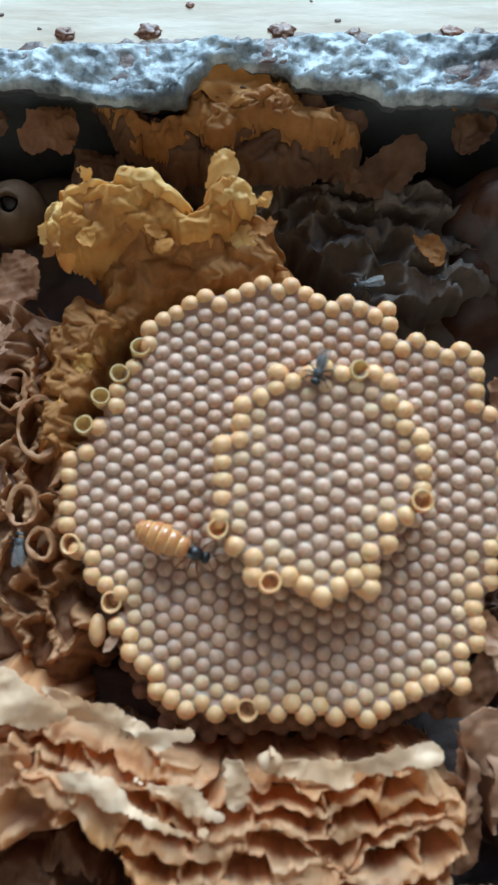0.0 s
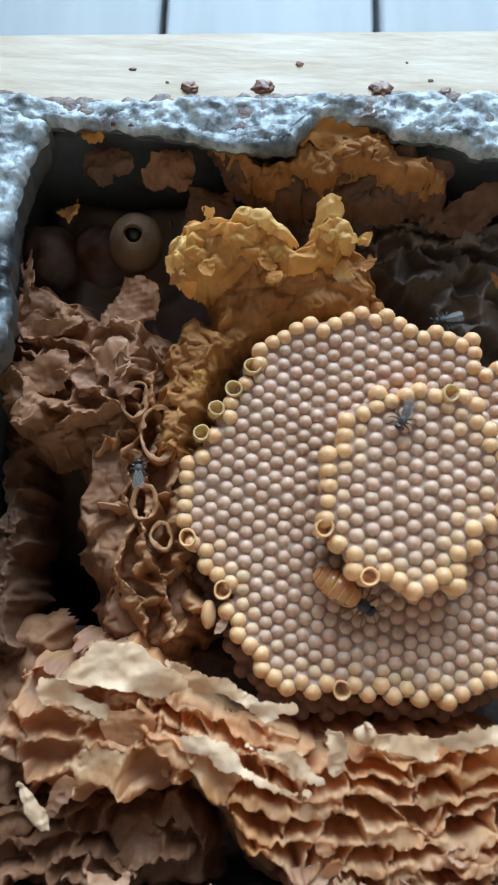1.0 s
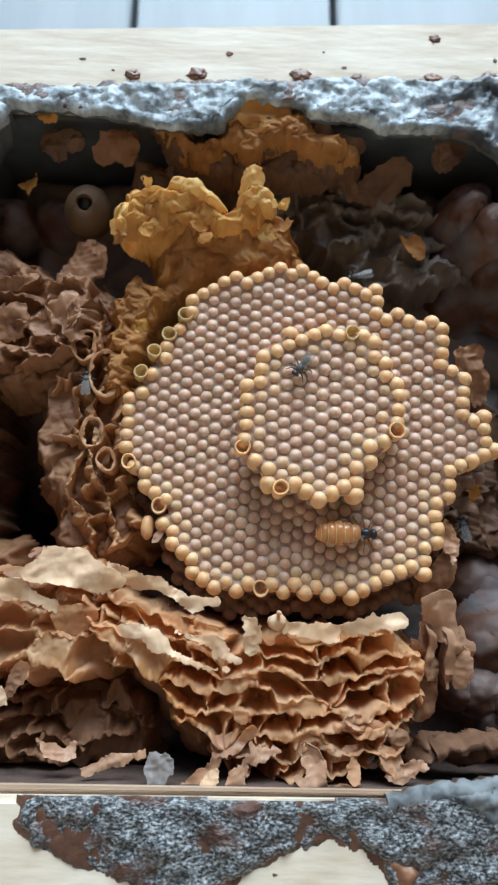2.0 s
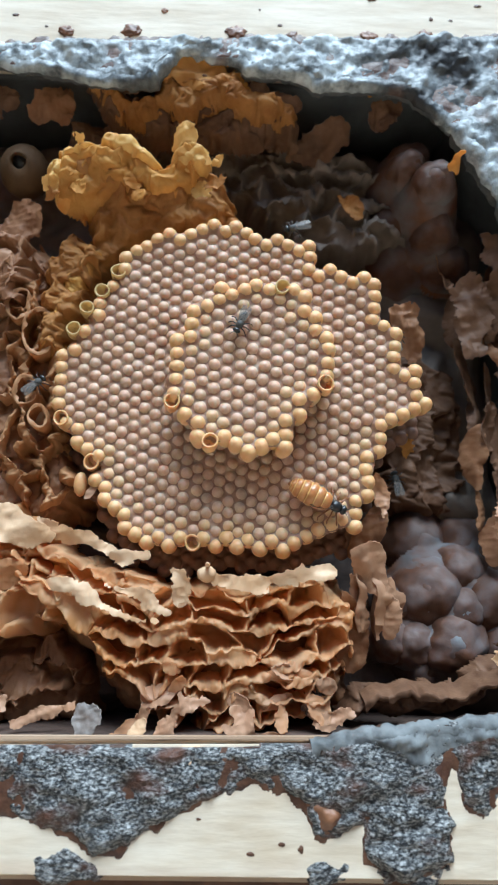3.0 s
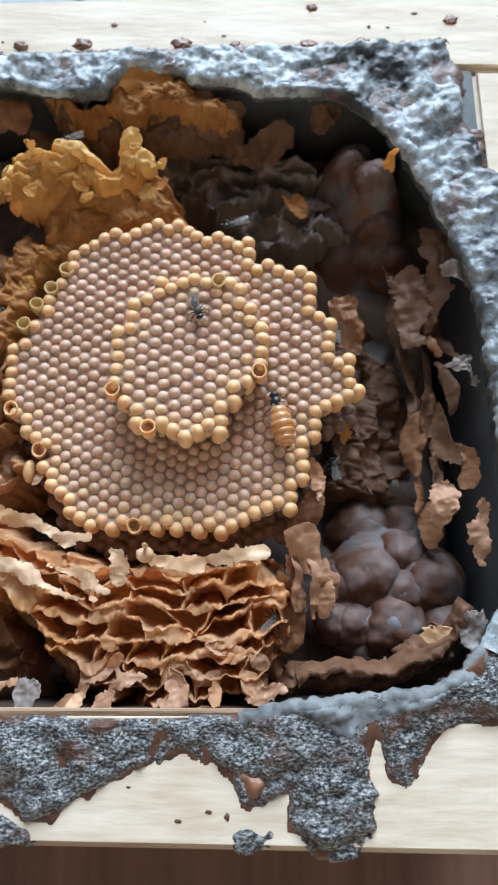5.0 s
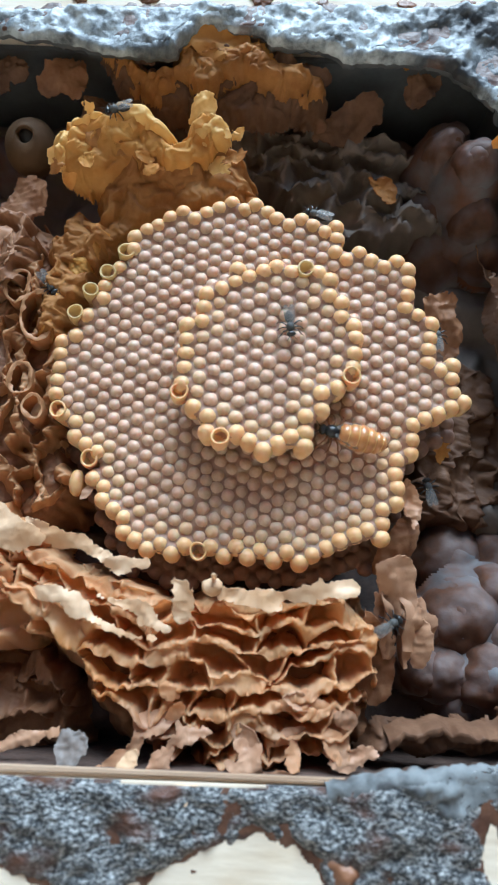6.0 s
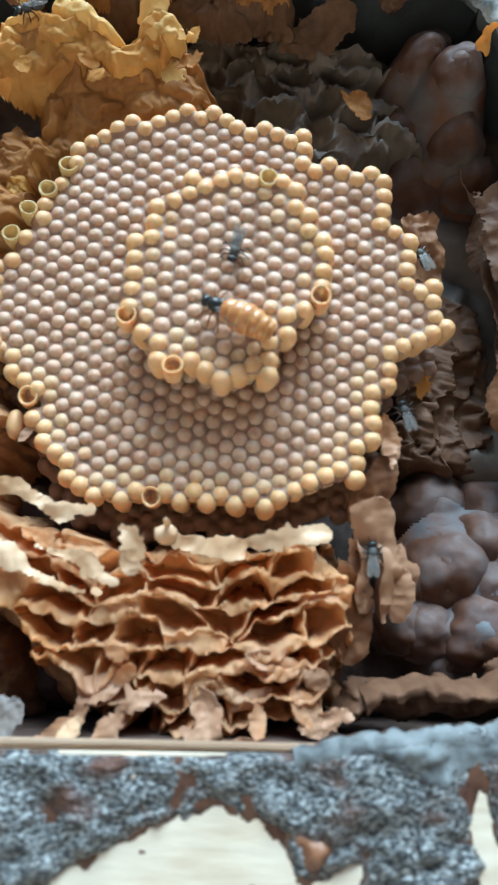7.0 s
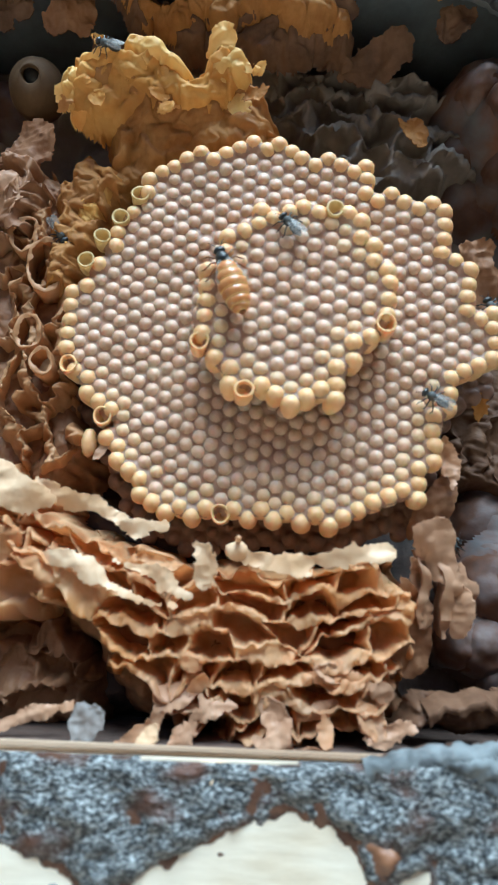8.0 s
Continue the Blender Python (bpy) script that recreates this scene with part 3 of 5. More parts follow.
def lip(pts, mat, seed, height=1.3, hang=9.0, under=None):
    """The rounded edge of the crust, rolling over into the cavity and down its wall."""
    line = smooth_line(pts, 0.5)
    tan = np.gradient(line, axis=0)
    tan /= np.linalg.norm(tan, axis=1)[:, None] + 1e-9
    out = np.stack([tan[:, 1], -tan[:, 0]], axis=1)
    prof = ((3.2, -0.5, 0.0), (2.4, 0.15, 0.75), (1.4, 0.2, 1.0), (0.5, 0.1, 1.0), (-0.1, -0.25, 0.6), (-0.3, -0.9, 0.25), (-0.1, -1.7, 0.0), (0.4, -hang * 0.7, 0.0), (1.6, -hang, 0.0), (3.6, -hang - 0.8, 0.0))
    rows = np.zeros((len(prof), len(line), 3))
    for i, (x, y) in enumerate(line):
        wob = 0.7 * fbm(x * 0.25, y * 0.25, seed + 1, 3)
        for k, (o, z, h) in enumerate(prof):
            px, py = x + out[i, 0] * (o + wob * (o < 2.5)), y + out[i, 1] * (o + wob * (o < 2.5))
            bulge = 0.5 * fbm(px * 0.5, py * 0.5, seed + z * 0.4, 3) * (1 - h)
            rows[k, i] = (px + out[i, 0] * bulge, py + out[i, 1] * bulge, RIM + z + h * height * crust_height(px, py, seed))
    # The skirt is a dark strip standing in for shade below the lip.
    mesh_part("lip_skirt", grid_mesh("lip_skirt", rows[5:] * MM), under or INNER_SHADE, hive, "dark skirt standing in for the shade under the edge")
    return mesh_part("propolis_lip", grid_mesh("propolis_lip", rows[:6] * MM), mat, hive, "rounded propolis edge")


SOUTH_LIP = [(-61, -71), (-20, -71.0), (2, -71.2), (19, -71), (35, -68.4), (50, -67.4), (56, -65), (61, -60.5)]
EAST_LIP = [(61, -60.5), (65.5, -52), (67.5, -40), (67.5, -20), (66.5, 0), (64, 14), (61.5, 21), (58.7, 27), (55, 36), (50.3, 44.4)]
NORTH_LIP = [(50.3, 44.4), (44, 50), (38.6, 53.6), (30, 53.8), (23, 53), (18, 56), (9, 56), (6, 59.3), (-3, 60), (-8, 57), (-11, 53), (-22, 53.3), (-34, 55.5), (-46, 56.5), (-54, 56.5)]
WEST_LIP = [(-54, 56.5), (-57, 44), (-58, 30), (-57, 18), (-61, 3), (-62, -20), (-62, -50), (-61, -72)]
CAVITY = SOUTH_LIP[:-1] + EAST_LIP[:-1] + NORTH_LIP[:-1] + WEST_LIP[:-1]
FRONT = [(-38.5, -71.3), (-24, -71.4), (-11, -71.4), (-9, -71.2), (3, -71.3), (8, -71.5), (14, -71.6), (20, -69.6), (27, -68.4), (31, -67.4), (35, -66), (50, -65), (58, -60), (66, -56), (72, -62), (80, -69), (63, -72), (57, -72.3),
         (54, -73.2), (51, -75), (49.5, -79), (46.5, -82.5), (43.5, -80), (43.2, -76), (42, -74.2), (40.2, -76), (41, -83), (40.6, -88.5), (37, -90.4), (33, -91.4), (29.5, -90), (27.5, -88), (27, -83.4), (25, -83.2),
         (23, -84.8), (19.5, -84.5), (18, -80.5), (15, -78.2), (10, -77.2), (5, -78.2)] + [(0.5, -80.2), (-1.5, -81.5), (-5, -83), (-9, -84.3), (-11, -87), (-14.5, -87), (-17, -84.5), (-24, -82.5), (-32, -79.5), (-36, -78.5), (-39, -76)]
BACK = [(-67, 63), (-50, 61.5), (-35, 62.7), (14, 65.8), (40, 66.5), (64, 68), (66.3, 60), (66.8, 46), (69, 42), (70, 36), (58, 28), (48, 42), (38, 50), (-54, 50), (-60, 48), (-67, 55)]
EAST = [(67, 42), (70, 36), (75, 32), (79, 30), (80, 0), (79, -30), (80, -62), (70, -66), (60, -58), (60, 20), (54, 34), (62, 42)]
WEST = [(-67, 61), (-66, 30), (-67.5, 10), (-67, -20), (-68.5, -45), (-68, -72), (-59, -72), (-59, -10), (-55, 18), (-54, 44), (-53, 57)]
crust(FRONT, CAVITY, PROPOLIS, 1.0)
crust(FRONT, CAVITY, RESIN, 51.0, height=0.25, grow=0.3, rough=1.5, label="thin film of brown resin on the wood", name="resin_film")
crust([(23, -70), (30, -66), (42, -65), (53, -64), (57, -66), (52, -69.6), (46, -70.6), (41, -72.6), (38, -75), (35, -75), (32, -72), (28, -70)], CAVITY, PROPOLIS_SMOOTH, 1.0, height=1.7, grow=1.0, label="smooth blue grey propolis", name="smooth_crust")
for patch, seed in (([(-24, -87.4), (-19, -86.4), (-15, -88), (-14.4, -90.4), (-18, -90), (-22, -90.6)], 61.0), ([(17.6, -89.2), (21, -88.4), (25, -89), (24, -90.4), (19, -90.6)], 64.0), ([(28, -89.4), (33, -90), (38, -89.2), (42, -87.6), (41, -89.8), (35, -91.8), (30, -91.6)], 67.0)):
    crust(patch, CAVITY, PROPOLIS, seed, height=0.16, step=0.3, rough=1.6, label="pale grey propolis patch", name="propolis_patch")
crust([(-2.6, -73.0), (0, -72.6), (2.6, -73.2), (1.6, -75.2), (0.2, -76.4), (-1.4, -75)], CAVITY, CERUMEN_PALE, 1.0, height=1.35, step=0.35, grow=0.2, rough=0.5, label="cream wax crumb stuck in the propolis", name="wax_crumb")
crust([(18.5, -80), (21, -79.4), (24, -81.4), (23, -84.2), (20, -84)], CAVITY, AMBER_RESIN, 71.0, height=1.1, step=0.35, rough=0.7, label="glossy red brown resin drop", name="resin_drop")
crust(BACK, CAVITY, RESIN, 52.0, height=0.25, grow=0.45, rough=1.7, label="thin film of brown resin on the wood", name="resin_film")
crust(BACK, CAVITY, PROPOLIS_PALE, 12.0)
crust(EAST, CAVITY, PROPOLIS_PALE, 23.0)
crust(WEST, CAVITY, PROPOLIS_PALE, 34.0)
lip(SOUTH_LIP[3:], PROPOLIS_SMOOTH, 1.0, hang=5.0, under=LIP_SHADE)
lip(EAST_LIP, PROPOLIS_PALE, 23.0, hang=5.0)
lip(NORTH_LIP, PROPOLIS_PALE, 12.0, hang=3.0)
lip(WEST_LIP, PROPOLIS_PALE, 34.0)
random.seed(3)
for x, y, r in ((-15.6, 66, 1.5), (6, 66.5, 1.7), (34, 66.5, 1.5), (46, 67.5, 1.4), (66, 74, 1.3), (35, 77, 1.0), (-9, 71.5, 0.6), (-29, 65.5, 1.3), (18, 66, 1.2)):
    part("resin_drop", blob(r * 1.15, r * 0.95, r * 0.28, 28, 16, 0.45, x, (x, y, RIM + 0.05), 2.0), AMBER_RESIN, hive, "brown resin drop")


rng_speck = random.Random(77)
for k in range(16):
    back = k % 2 == 0
    x = rng_speck.uniform(-60, 80)
    y = rng_speck.uniform(67.5 + 0.045 * x, 73 + 0.05 * x) if back else rng_speck.uniform(-87.5, -80)
    r = rng_speck.uniform(0.18, 0.5)
    part("resin_speck", blob(r * rng_speck.uniform(0.8, 2.0), r, r * 0.3, 12, 8, 0.5, k * 1.3, (x, y, RIM + 0.03), 1.6), RESIN, hive, "tiny dark resin speck")


# ---- brood combs ----
def capped_cell_mesh(name, mat, r, h, dome, seed, flat=1.0):
    """A closed barrel cell with its mouth sealed by a dome; origin at the top."""
    seg = 12
    prof = [(0.80, -h), (0.99, -h * 0.62), (1.03, -dome * 1.2), (0.93, -dome * 0.70), (0.66, -dome * 0.28), (0.34, -dome * 0.06)]
    pts, faces = [], []
    for k, (f, z) in enumerate(prof):
        for s in range(seg):
            a = 2 * math.pi * (s + 0.5) / seg
            j = 1 + 0.05 * fbm(math.cos(a), math.sin(a), seed + k * 0.2)
            pts.append((r * f * j * math.cos(a) * MM, r * f * j * math.sin(a) * MM, z * flat * MM))
    for k in range(len(prof) - 1):
        for s in range(seg):
            t = (s + 1) % seg
            faces.append((k * seg + s, k * seg + t, (k + 1) * seg + t, (k + 1) * seg + s))
    pts.append((0.03 * r * MM, 0, 0))
    top = len(pts) - 1
    for s in range(seg):
        faces.append(((len(prof) - 1) * seg + s, (len(prof) - 1) * seg + (s + 1) % seg, top))
    me = bpy.data.meshes.new(name)
    me.from_pydata(pts, [], faces)
    me.materials.append(mat)
    me.polygons.foreach_set("use_smooth", [True] * len(me.polygons))
    return me


def open_cell_mesh(name, mat, r, h):
    """A cell that is still open: a thin cup with a rolled rim."""
    seg = 16
    prof = [(0.80, -h), (0.98, -h * 0.6), (1.0, -0.45), (1.02, -0.12), (0.95, 0.05), (0.80, -0.02), (0.74, -0.25), (0.70, -h * 0.30), (0.45, -h * 0.42), (0.05, -h * 0.45)]
    pts, faces = [], []
    for k, (f, z) in enumerate(prof):
        for s in range(seg):
            a = 2 * math.pi * s / seg
            j = 1 + 0.05 * math.sin(2 * a + 1) + 0.03 * math.sin(3 * a)
            pts.append((r * f * j * math.cos(a) * MM, r * f * j * math.sin(a) * MM, z * MM))
    for k in range(len(prof) - 1):
        for s in range(seg):
            t = (s + 1) % seg
            faces.append((k * seg + s, k * seg + t, (k + 1) * seg + t, (k + 1) * seg + s))
    me = bpy.data.meshes.new(name)
    me.from_pydata(pts, [], faces)
    me.materials.append(mat)
    me.polygons.foreach_set("use_smooth", [True] * len(me.polygons))
    return me


OLD = [capped_cell_mesh("cell", CELL_OLD, 1.25, 3.4, 0.98, i * 1.7) for i in range(4)]
MID = [capped_cell_mesh("cell", CELL_MID, 1.25, 3.5, 1.0, 10 + i * 1.7) for i in range(4)]
NEW = [capped_cell_mesh("cell", CELL_RIM, 1.30, 4.2, 1.12, 20 + i * 1.7) for i in range(4)]
CUP = open_cell_mesh("open_cell", CELL_RIM, 1.30, 4.0)
CUP_PALE = open_cell_mesh("open_cell", CELL_PALE, 1.22, 3.6)


def brood_comb(label, origin, col, row, plane, outline, cups, pale_cups=(), extra=(), drop=0.0, limit=300, rim=1.45, old=None, new_cells=None, focus=(0, 0)):
    """A comb of cells on a slightly wavy hexagonal lattice inside an outline; rim cells are newer and taller."""
    comb = thing("brood_comb", label, "brood comb", group="brood combs in the hive")
    rng = random.Random(int(origin[0] * 10 + 500))
    spots = []
    for i in range(-40, 41):
        for j in range(-40, 41):
            jj = j + (0.5 if i % 2 else 0.0)
            spots.append((origin[0] + i * col[0] + jj * row[0], origin[1] + i * col[1] + jj * row[1]))
    arr = np.array(spots)
    d = inside(outline, arr[:, 0], arr[:, 1]) + 0.35
    inner = np.array([p for p, dd in zip(spots, d) if dd > 0])
    far = np.linalg.norm(inner[:, None, :] - inner[None, :, :], axis=2)
    mates = (far < 2.9).sum(axis=1) - 1
    # Rim cells, which lack neighbours, bulge outwards a little.
    middle = inner.mean(axis=0)
    picked = []
    for p, m in zip(inner, mates):
        if m < 6:
            p = p + (p - middle) / np.linalg.norm(p - middle) * 0.18
        picked.append((p[0], p[1], 0.1 if m < 6 else 9.0))
    rim_spots = np.array([(x, y) for x, y, dd in picked if dd < 1])
    picked = [(x, y, dd if dd < 1 else max(rim + 0.01, float(np.hypot(rim_spots[:, 0] - x, rim_spots[:, 1] - y).min()))) for x, y, dd in picked] + [(x, y, 0.1) for x, y in extra]
    for cx, cy in list(cups) + list(pale_cups):
        near = min(range(len(picked)), key=lambda n: math.hypot(picked[n][0] - cx, picked[n][1] - cy))
        picked[near] = (cx, cy, picked[near][2])
    picked.sort(key=lambda s: math.hypot(s[0] - focus[0], s[1] - focus[1]))
    rest = {True: ([], []), False: ([], [])}
    tops = []

    def base_z(x, y):
        return plane[0] + plane[1] * x + plane[2] * y + drop

    for n, (x, y, dd) in enumerate(picked):
        z = plane[0] + plane[1] * x + plane[2] * y + drop
        bend_x, bend_y = 0.28 * fbm(x * 0.07, y * 0.07, 3.0, 2), 0.28 * fbm(x * 0.07, y * 0.07, 9.0, 2)
        edge = dd < rim
        wave = 0.35 * fbm(x * 0.11, y * 0.11, origin[0]) + rng.uniform(-0.10, 0.10)
        cup = min((math.hypot(x - cx, y - cy) for cx, cy in cups), default=9) < 0.01
        pale = min((math.hypot(x - cx, y - cy) for cx, cy in pale_cups), default=9) < 0.01
        pick = CUP if cup else CUP_PALE if pale else rng.choice(new_cells or NEW) if edge else rng.choice(old or (MID if dd < 2.0 * rim and rng.random() < 0.8 else OLD))
        lift = 0.35 if edge else -0.15
        s = rng.uniform(0.99, 1.08) * (1.12 if edge else 1.03 if dd < 2.0 * rim else 1.0)
        m = pose((x + bend_x + rng.uniform(-0.09, 0.09)) * MM, (y + bend_y + rng.uniform(-0.09, 0.09)) * MM, (z + wave + lift) * MM, rng.uniform(-6, 6), rng.uniform(-6, 6), rng.uniform(0, 360)) @ Matrix.Diagonal((s, s, s, 1))
        if not (cup or pale):
            tops.append((m.translation.x / MM, m.translation.y / MM, m.translation.z / MM))
        if n < limit or cup or pale:
            ob = mesh_part("open_cell" if cup or pale else "cell", pick, None, comb, smooth=False)
            ob.matrix_basis = m
        else:
            verts, faces = rest[edge]
            k = len(verts)
            verts += [tuple(m @ v.co) for v in pick.vertices]
            faces += [[k + i for i in p.vertices] for p in pick.polygons]
    for edge, (verts, faces) in rest.items():
        if verts:
            me = bpy.data.meshes.new("cell_bed")
            me.from_pydata(verts, [], faces)
            tagged(mesh_part("cell_bed", me, COMB_BASE if old else CELL_RIM if edge else CELL_OLD, comb), kind="stuff")
    # The wax that fills the hollows between the cells.
    cx, cy = np.mean([s[0] for s in picked]), np.mean([s[1] for s in picked])
    step = 0.3
    box = np.array(outline, float)
    gx, gy = np.meshgrid(np.arange(box[:, 0].min() - 2, box[:, 0].max() + 2, step), np.arange(box[:, 1].min() - 2, box[:, 1].max() + 2, step))
    total, top = np.zeros(gx.shape), np.array(tops)
    for x, y, z in top:
        i0, j0 = int((y - 3 - gy[0, 0]) / step), int((x - 3 - gx[0, 0]) / step)
        w = (slice(max(0, i0), max(0, i0 + 21)), slice(max(0, j0), max(0, j0 + 21)))
        total[w] += np.exp(4.5 * (z - base_z(gx[w], gy[w]) - 0.38 * ((gx[w] - x) ** 2 + (gy[w] - y) ** 2)))
    gz = base_z(gx, gy) + np.log(total + 1e-6) / 4.5 - 0.19 + 0.05 * soft(gx * 1.5, gy * 1.5, 3.0)
    keep = (total > math.exp(-4.5 * 1.4)) & (inside(outline, gx, gy) > -0.2)
    quad = keep[:-1, :-1] & keep[1:, :-1] & keep[:-1, 1:] & keep[1:, 1:]
    floor = mesh_part("comb_floor", grid_mesh("comb_floor", np.stack([gx, gy, gz], axis=-1) * MM, keep=quad), CELL_BED if not old else COMB_BASE, comb, "brown wax between the cells")
    thicken(floor, 0.5).modifiers["thickness"].offset = -1.0
    # Wax pillars down to the comb below.
    for k in range(4):
        a = 1.57 * k + 0.6
        px, py = cx + 9 * math.cos(a), cy + 9 * math.sin(a)
        bm = bmesh.new()
        bmesh.ops.create_cone(bm, segments=10, radius1=1.1 * MM, radius2=0.8 * MM, depth=5.5 * MM, cap_ends=True,
                              matrix=Matrix.Translation((px * MM, py * MM, (plane[0] + plane[1] * px + plane[2] * py + drop - 5.2) * MM)))
        part("pillar", bm, COMB_BASE, comb)
    return comb


LOWER = [(-28.0, -11.6), (-25.7, -1.4), (-23.1, 3.0), (-18.9, 10.3), (-14.1, 17.1), (-5.8, 20.9), (0.8, 22.4), (5.8, 22.5), (11.3, 19.7), (16.3, 19.5), (21.2, 18.2), (21.7, 13.6), (27.1, 12.3), (34.0, 10.4),
         (34.2, 3.1), (37.5, 0.2), (37.8, -5.8), (39.9, -6.4), (41.8, -12.9), (38.6, -15.6), (33.8, -18.1), (32.6, -24.4), (30.4, -30.6), (28.7, -35.2), (22.0, -37.7), (16.8, -39.6), (7.6, -39.0), (-0.7, -38.8),
         (-6.4, -39.3), (-12.2, -37.1), (-17.1, -31.3), (-20.5, -23.9), (-22.8, -20.1), (-26.5, -15.5)]
UPPER = [(-6.3, -10.6), (-4.8, -7.3), (-4.1, -3.6), (-1.4, -1.5), (-1.7, 4.0), (0.9, 5.3), (3.7, 6.9), (6.6, 5.5), (10.2, 8.2), (14.9, 7.6), (17.5, 5.6), (20.6, 3.7), (22.1, 0.5), (23.6, -3.3), (24.0, -7.6),
         (22.7, -11.8), (20.3, -14.4), (17.3, -17.9), (15.4, -22.5), (11.2, -22.5), (8.7, -23.2), (5.7, -21.4), (1.9, -21.4), (-2.1, -18.2), (-4.6, -14.1)]
LOW_PLANE, UP_PLANE = (116.08, 0.0749, 0.103), (122.17, 0.0358, 0.0793)
brood_comb("small young brood comb with a few open yellow edge cells", (2.0, -21.3), (2.22, -0.13), (0.13, 2.36), UP_PLANE, UPPER,
           [(2.0, -21.3), (-4.7, -14.3), (22.8, -11.1)], [(15.1, 7.0)], focus=(9, -8))
brood_comb("wide brood comb of brown capped wax cells with a yellow rim", (-1.1, -38.7), (2.085, -0.115), (0.124, 2.355), LOW_PLANE, LOWER,
           [(-1.1, -38.7), (-26.3, -15.4), (-20.4, -24.0)], [(-16.4, 13.5), (-19.5, 9.5), (-22.0, 6.0), (-24.6, 1.8)], focus=(5, -48))
THIRD = [(x * 1.03 - 0.6, y * 1.03 - 2.6) for x, y in LOWER]
brood_comb("older dark brood comb below the wide one", (-2.2, -40.5), (2.085, -0.115), (0.124, 2.355), LOW_PLANE, THIRD, [], drop=-6.6, limit=0, focus=(0, 0),
           old=[capped_cell_mesh("cell", COMB_BASE, 1.2, 3.4, 0.95, 71.0)], new_cells=[capped_cell_mesh("cell", COMB_BASE, 1.2, 3.4, 0.95, 72.0)])


# ---- cerumen ----
def crest_line(pts, seed, fold=0.8, count=170):
    """A crest resampled evenly, with folds."""
    line = smooth_line(pts, 0.4)
    at = np.linspace(0, len(line) - 1, count)
    line = np.stack([np.interp(at, np.arange(len(line)), line[:, k]) for k in (0, 1)], axis=1)
    tan = np.gradient(line, axis=0)
    tan /= np.linalg.norm(tan, axis=1)[:, None] + 1e-9
    bend = fold * (1.3 * rough(line[:, 0] * 0.13, line[:, 1] * 0.13, seed, 2) + 0.55 * soft(line[:, 0] * 0.5, line[:, 1] * 0.5, seed + 5))
    return line + np.stack([-tan[:, 1], tan[:, 0]], axis=1) * bend[:, None]


involucrum = thing("involucrum", "layered tan cerumen sheets with torn edges and dark pockets", "cerumen sheets")
relief(involucrum, [(-33, -34), (-22, -40.5), (-9, -44.5), (4, -46), (26, -44), (28, -51), (27, -61), (24, -68.5), (10, -70), (-6, -69), (-13, -62), (-21, -55), (-29, -51), (-34, -43)],
       (117.8, 0.0, 0.062), (7.6, 3.15), CERUMEN, 11.0, curve=0.0078, mid=4.0, depth=(5.0, 9.0), lip=1.5, wall=0.5, swell=0.9, web=0.7)
crumpled(involucrum, [(-30, -40), (-8, -50), (26, -48), (27, -66), (4, -70), (-12, -66), (-24, -54)], 104.5, CERUMEN_PINK, 21.0, size=6.0, high=1.6, step=0.6)
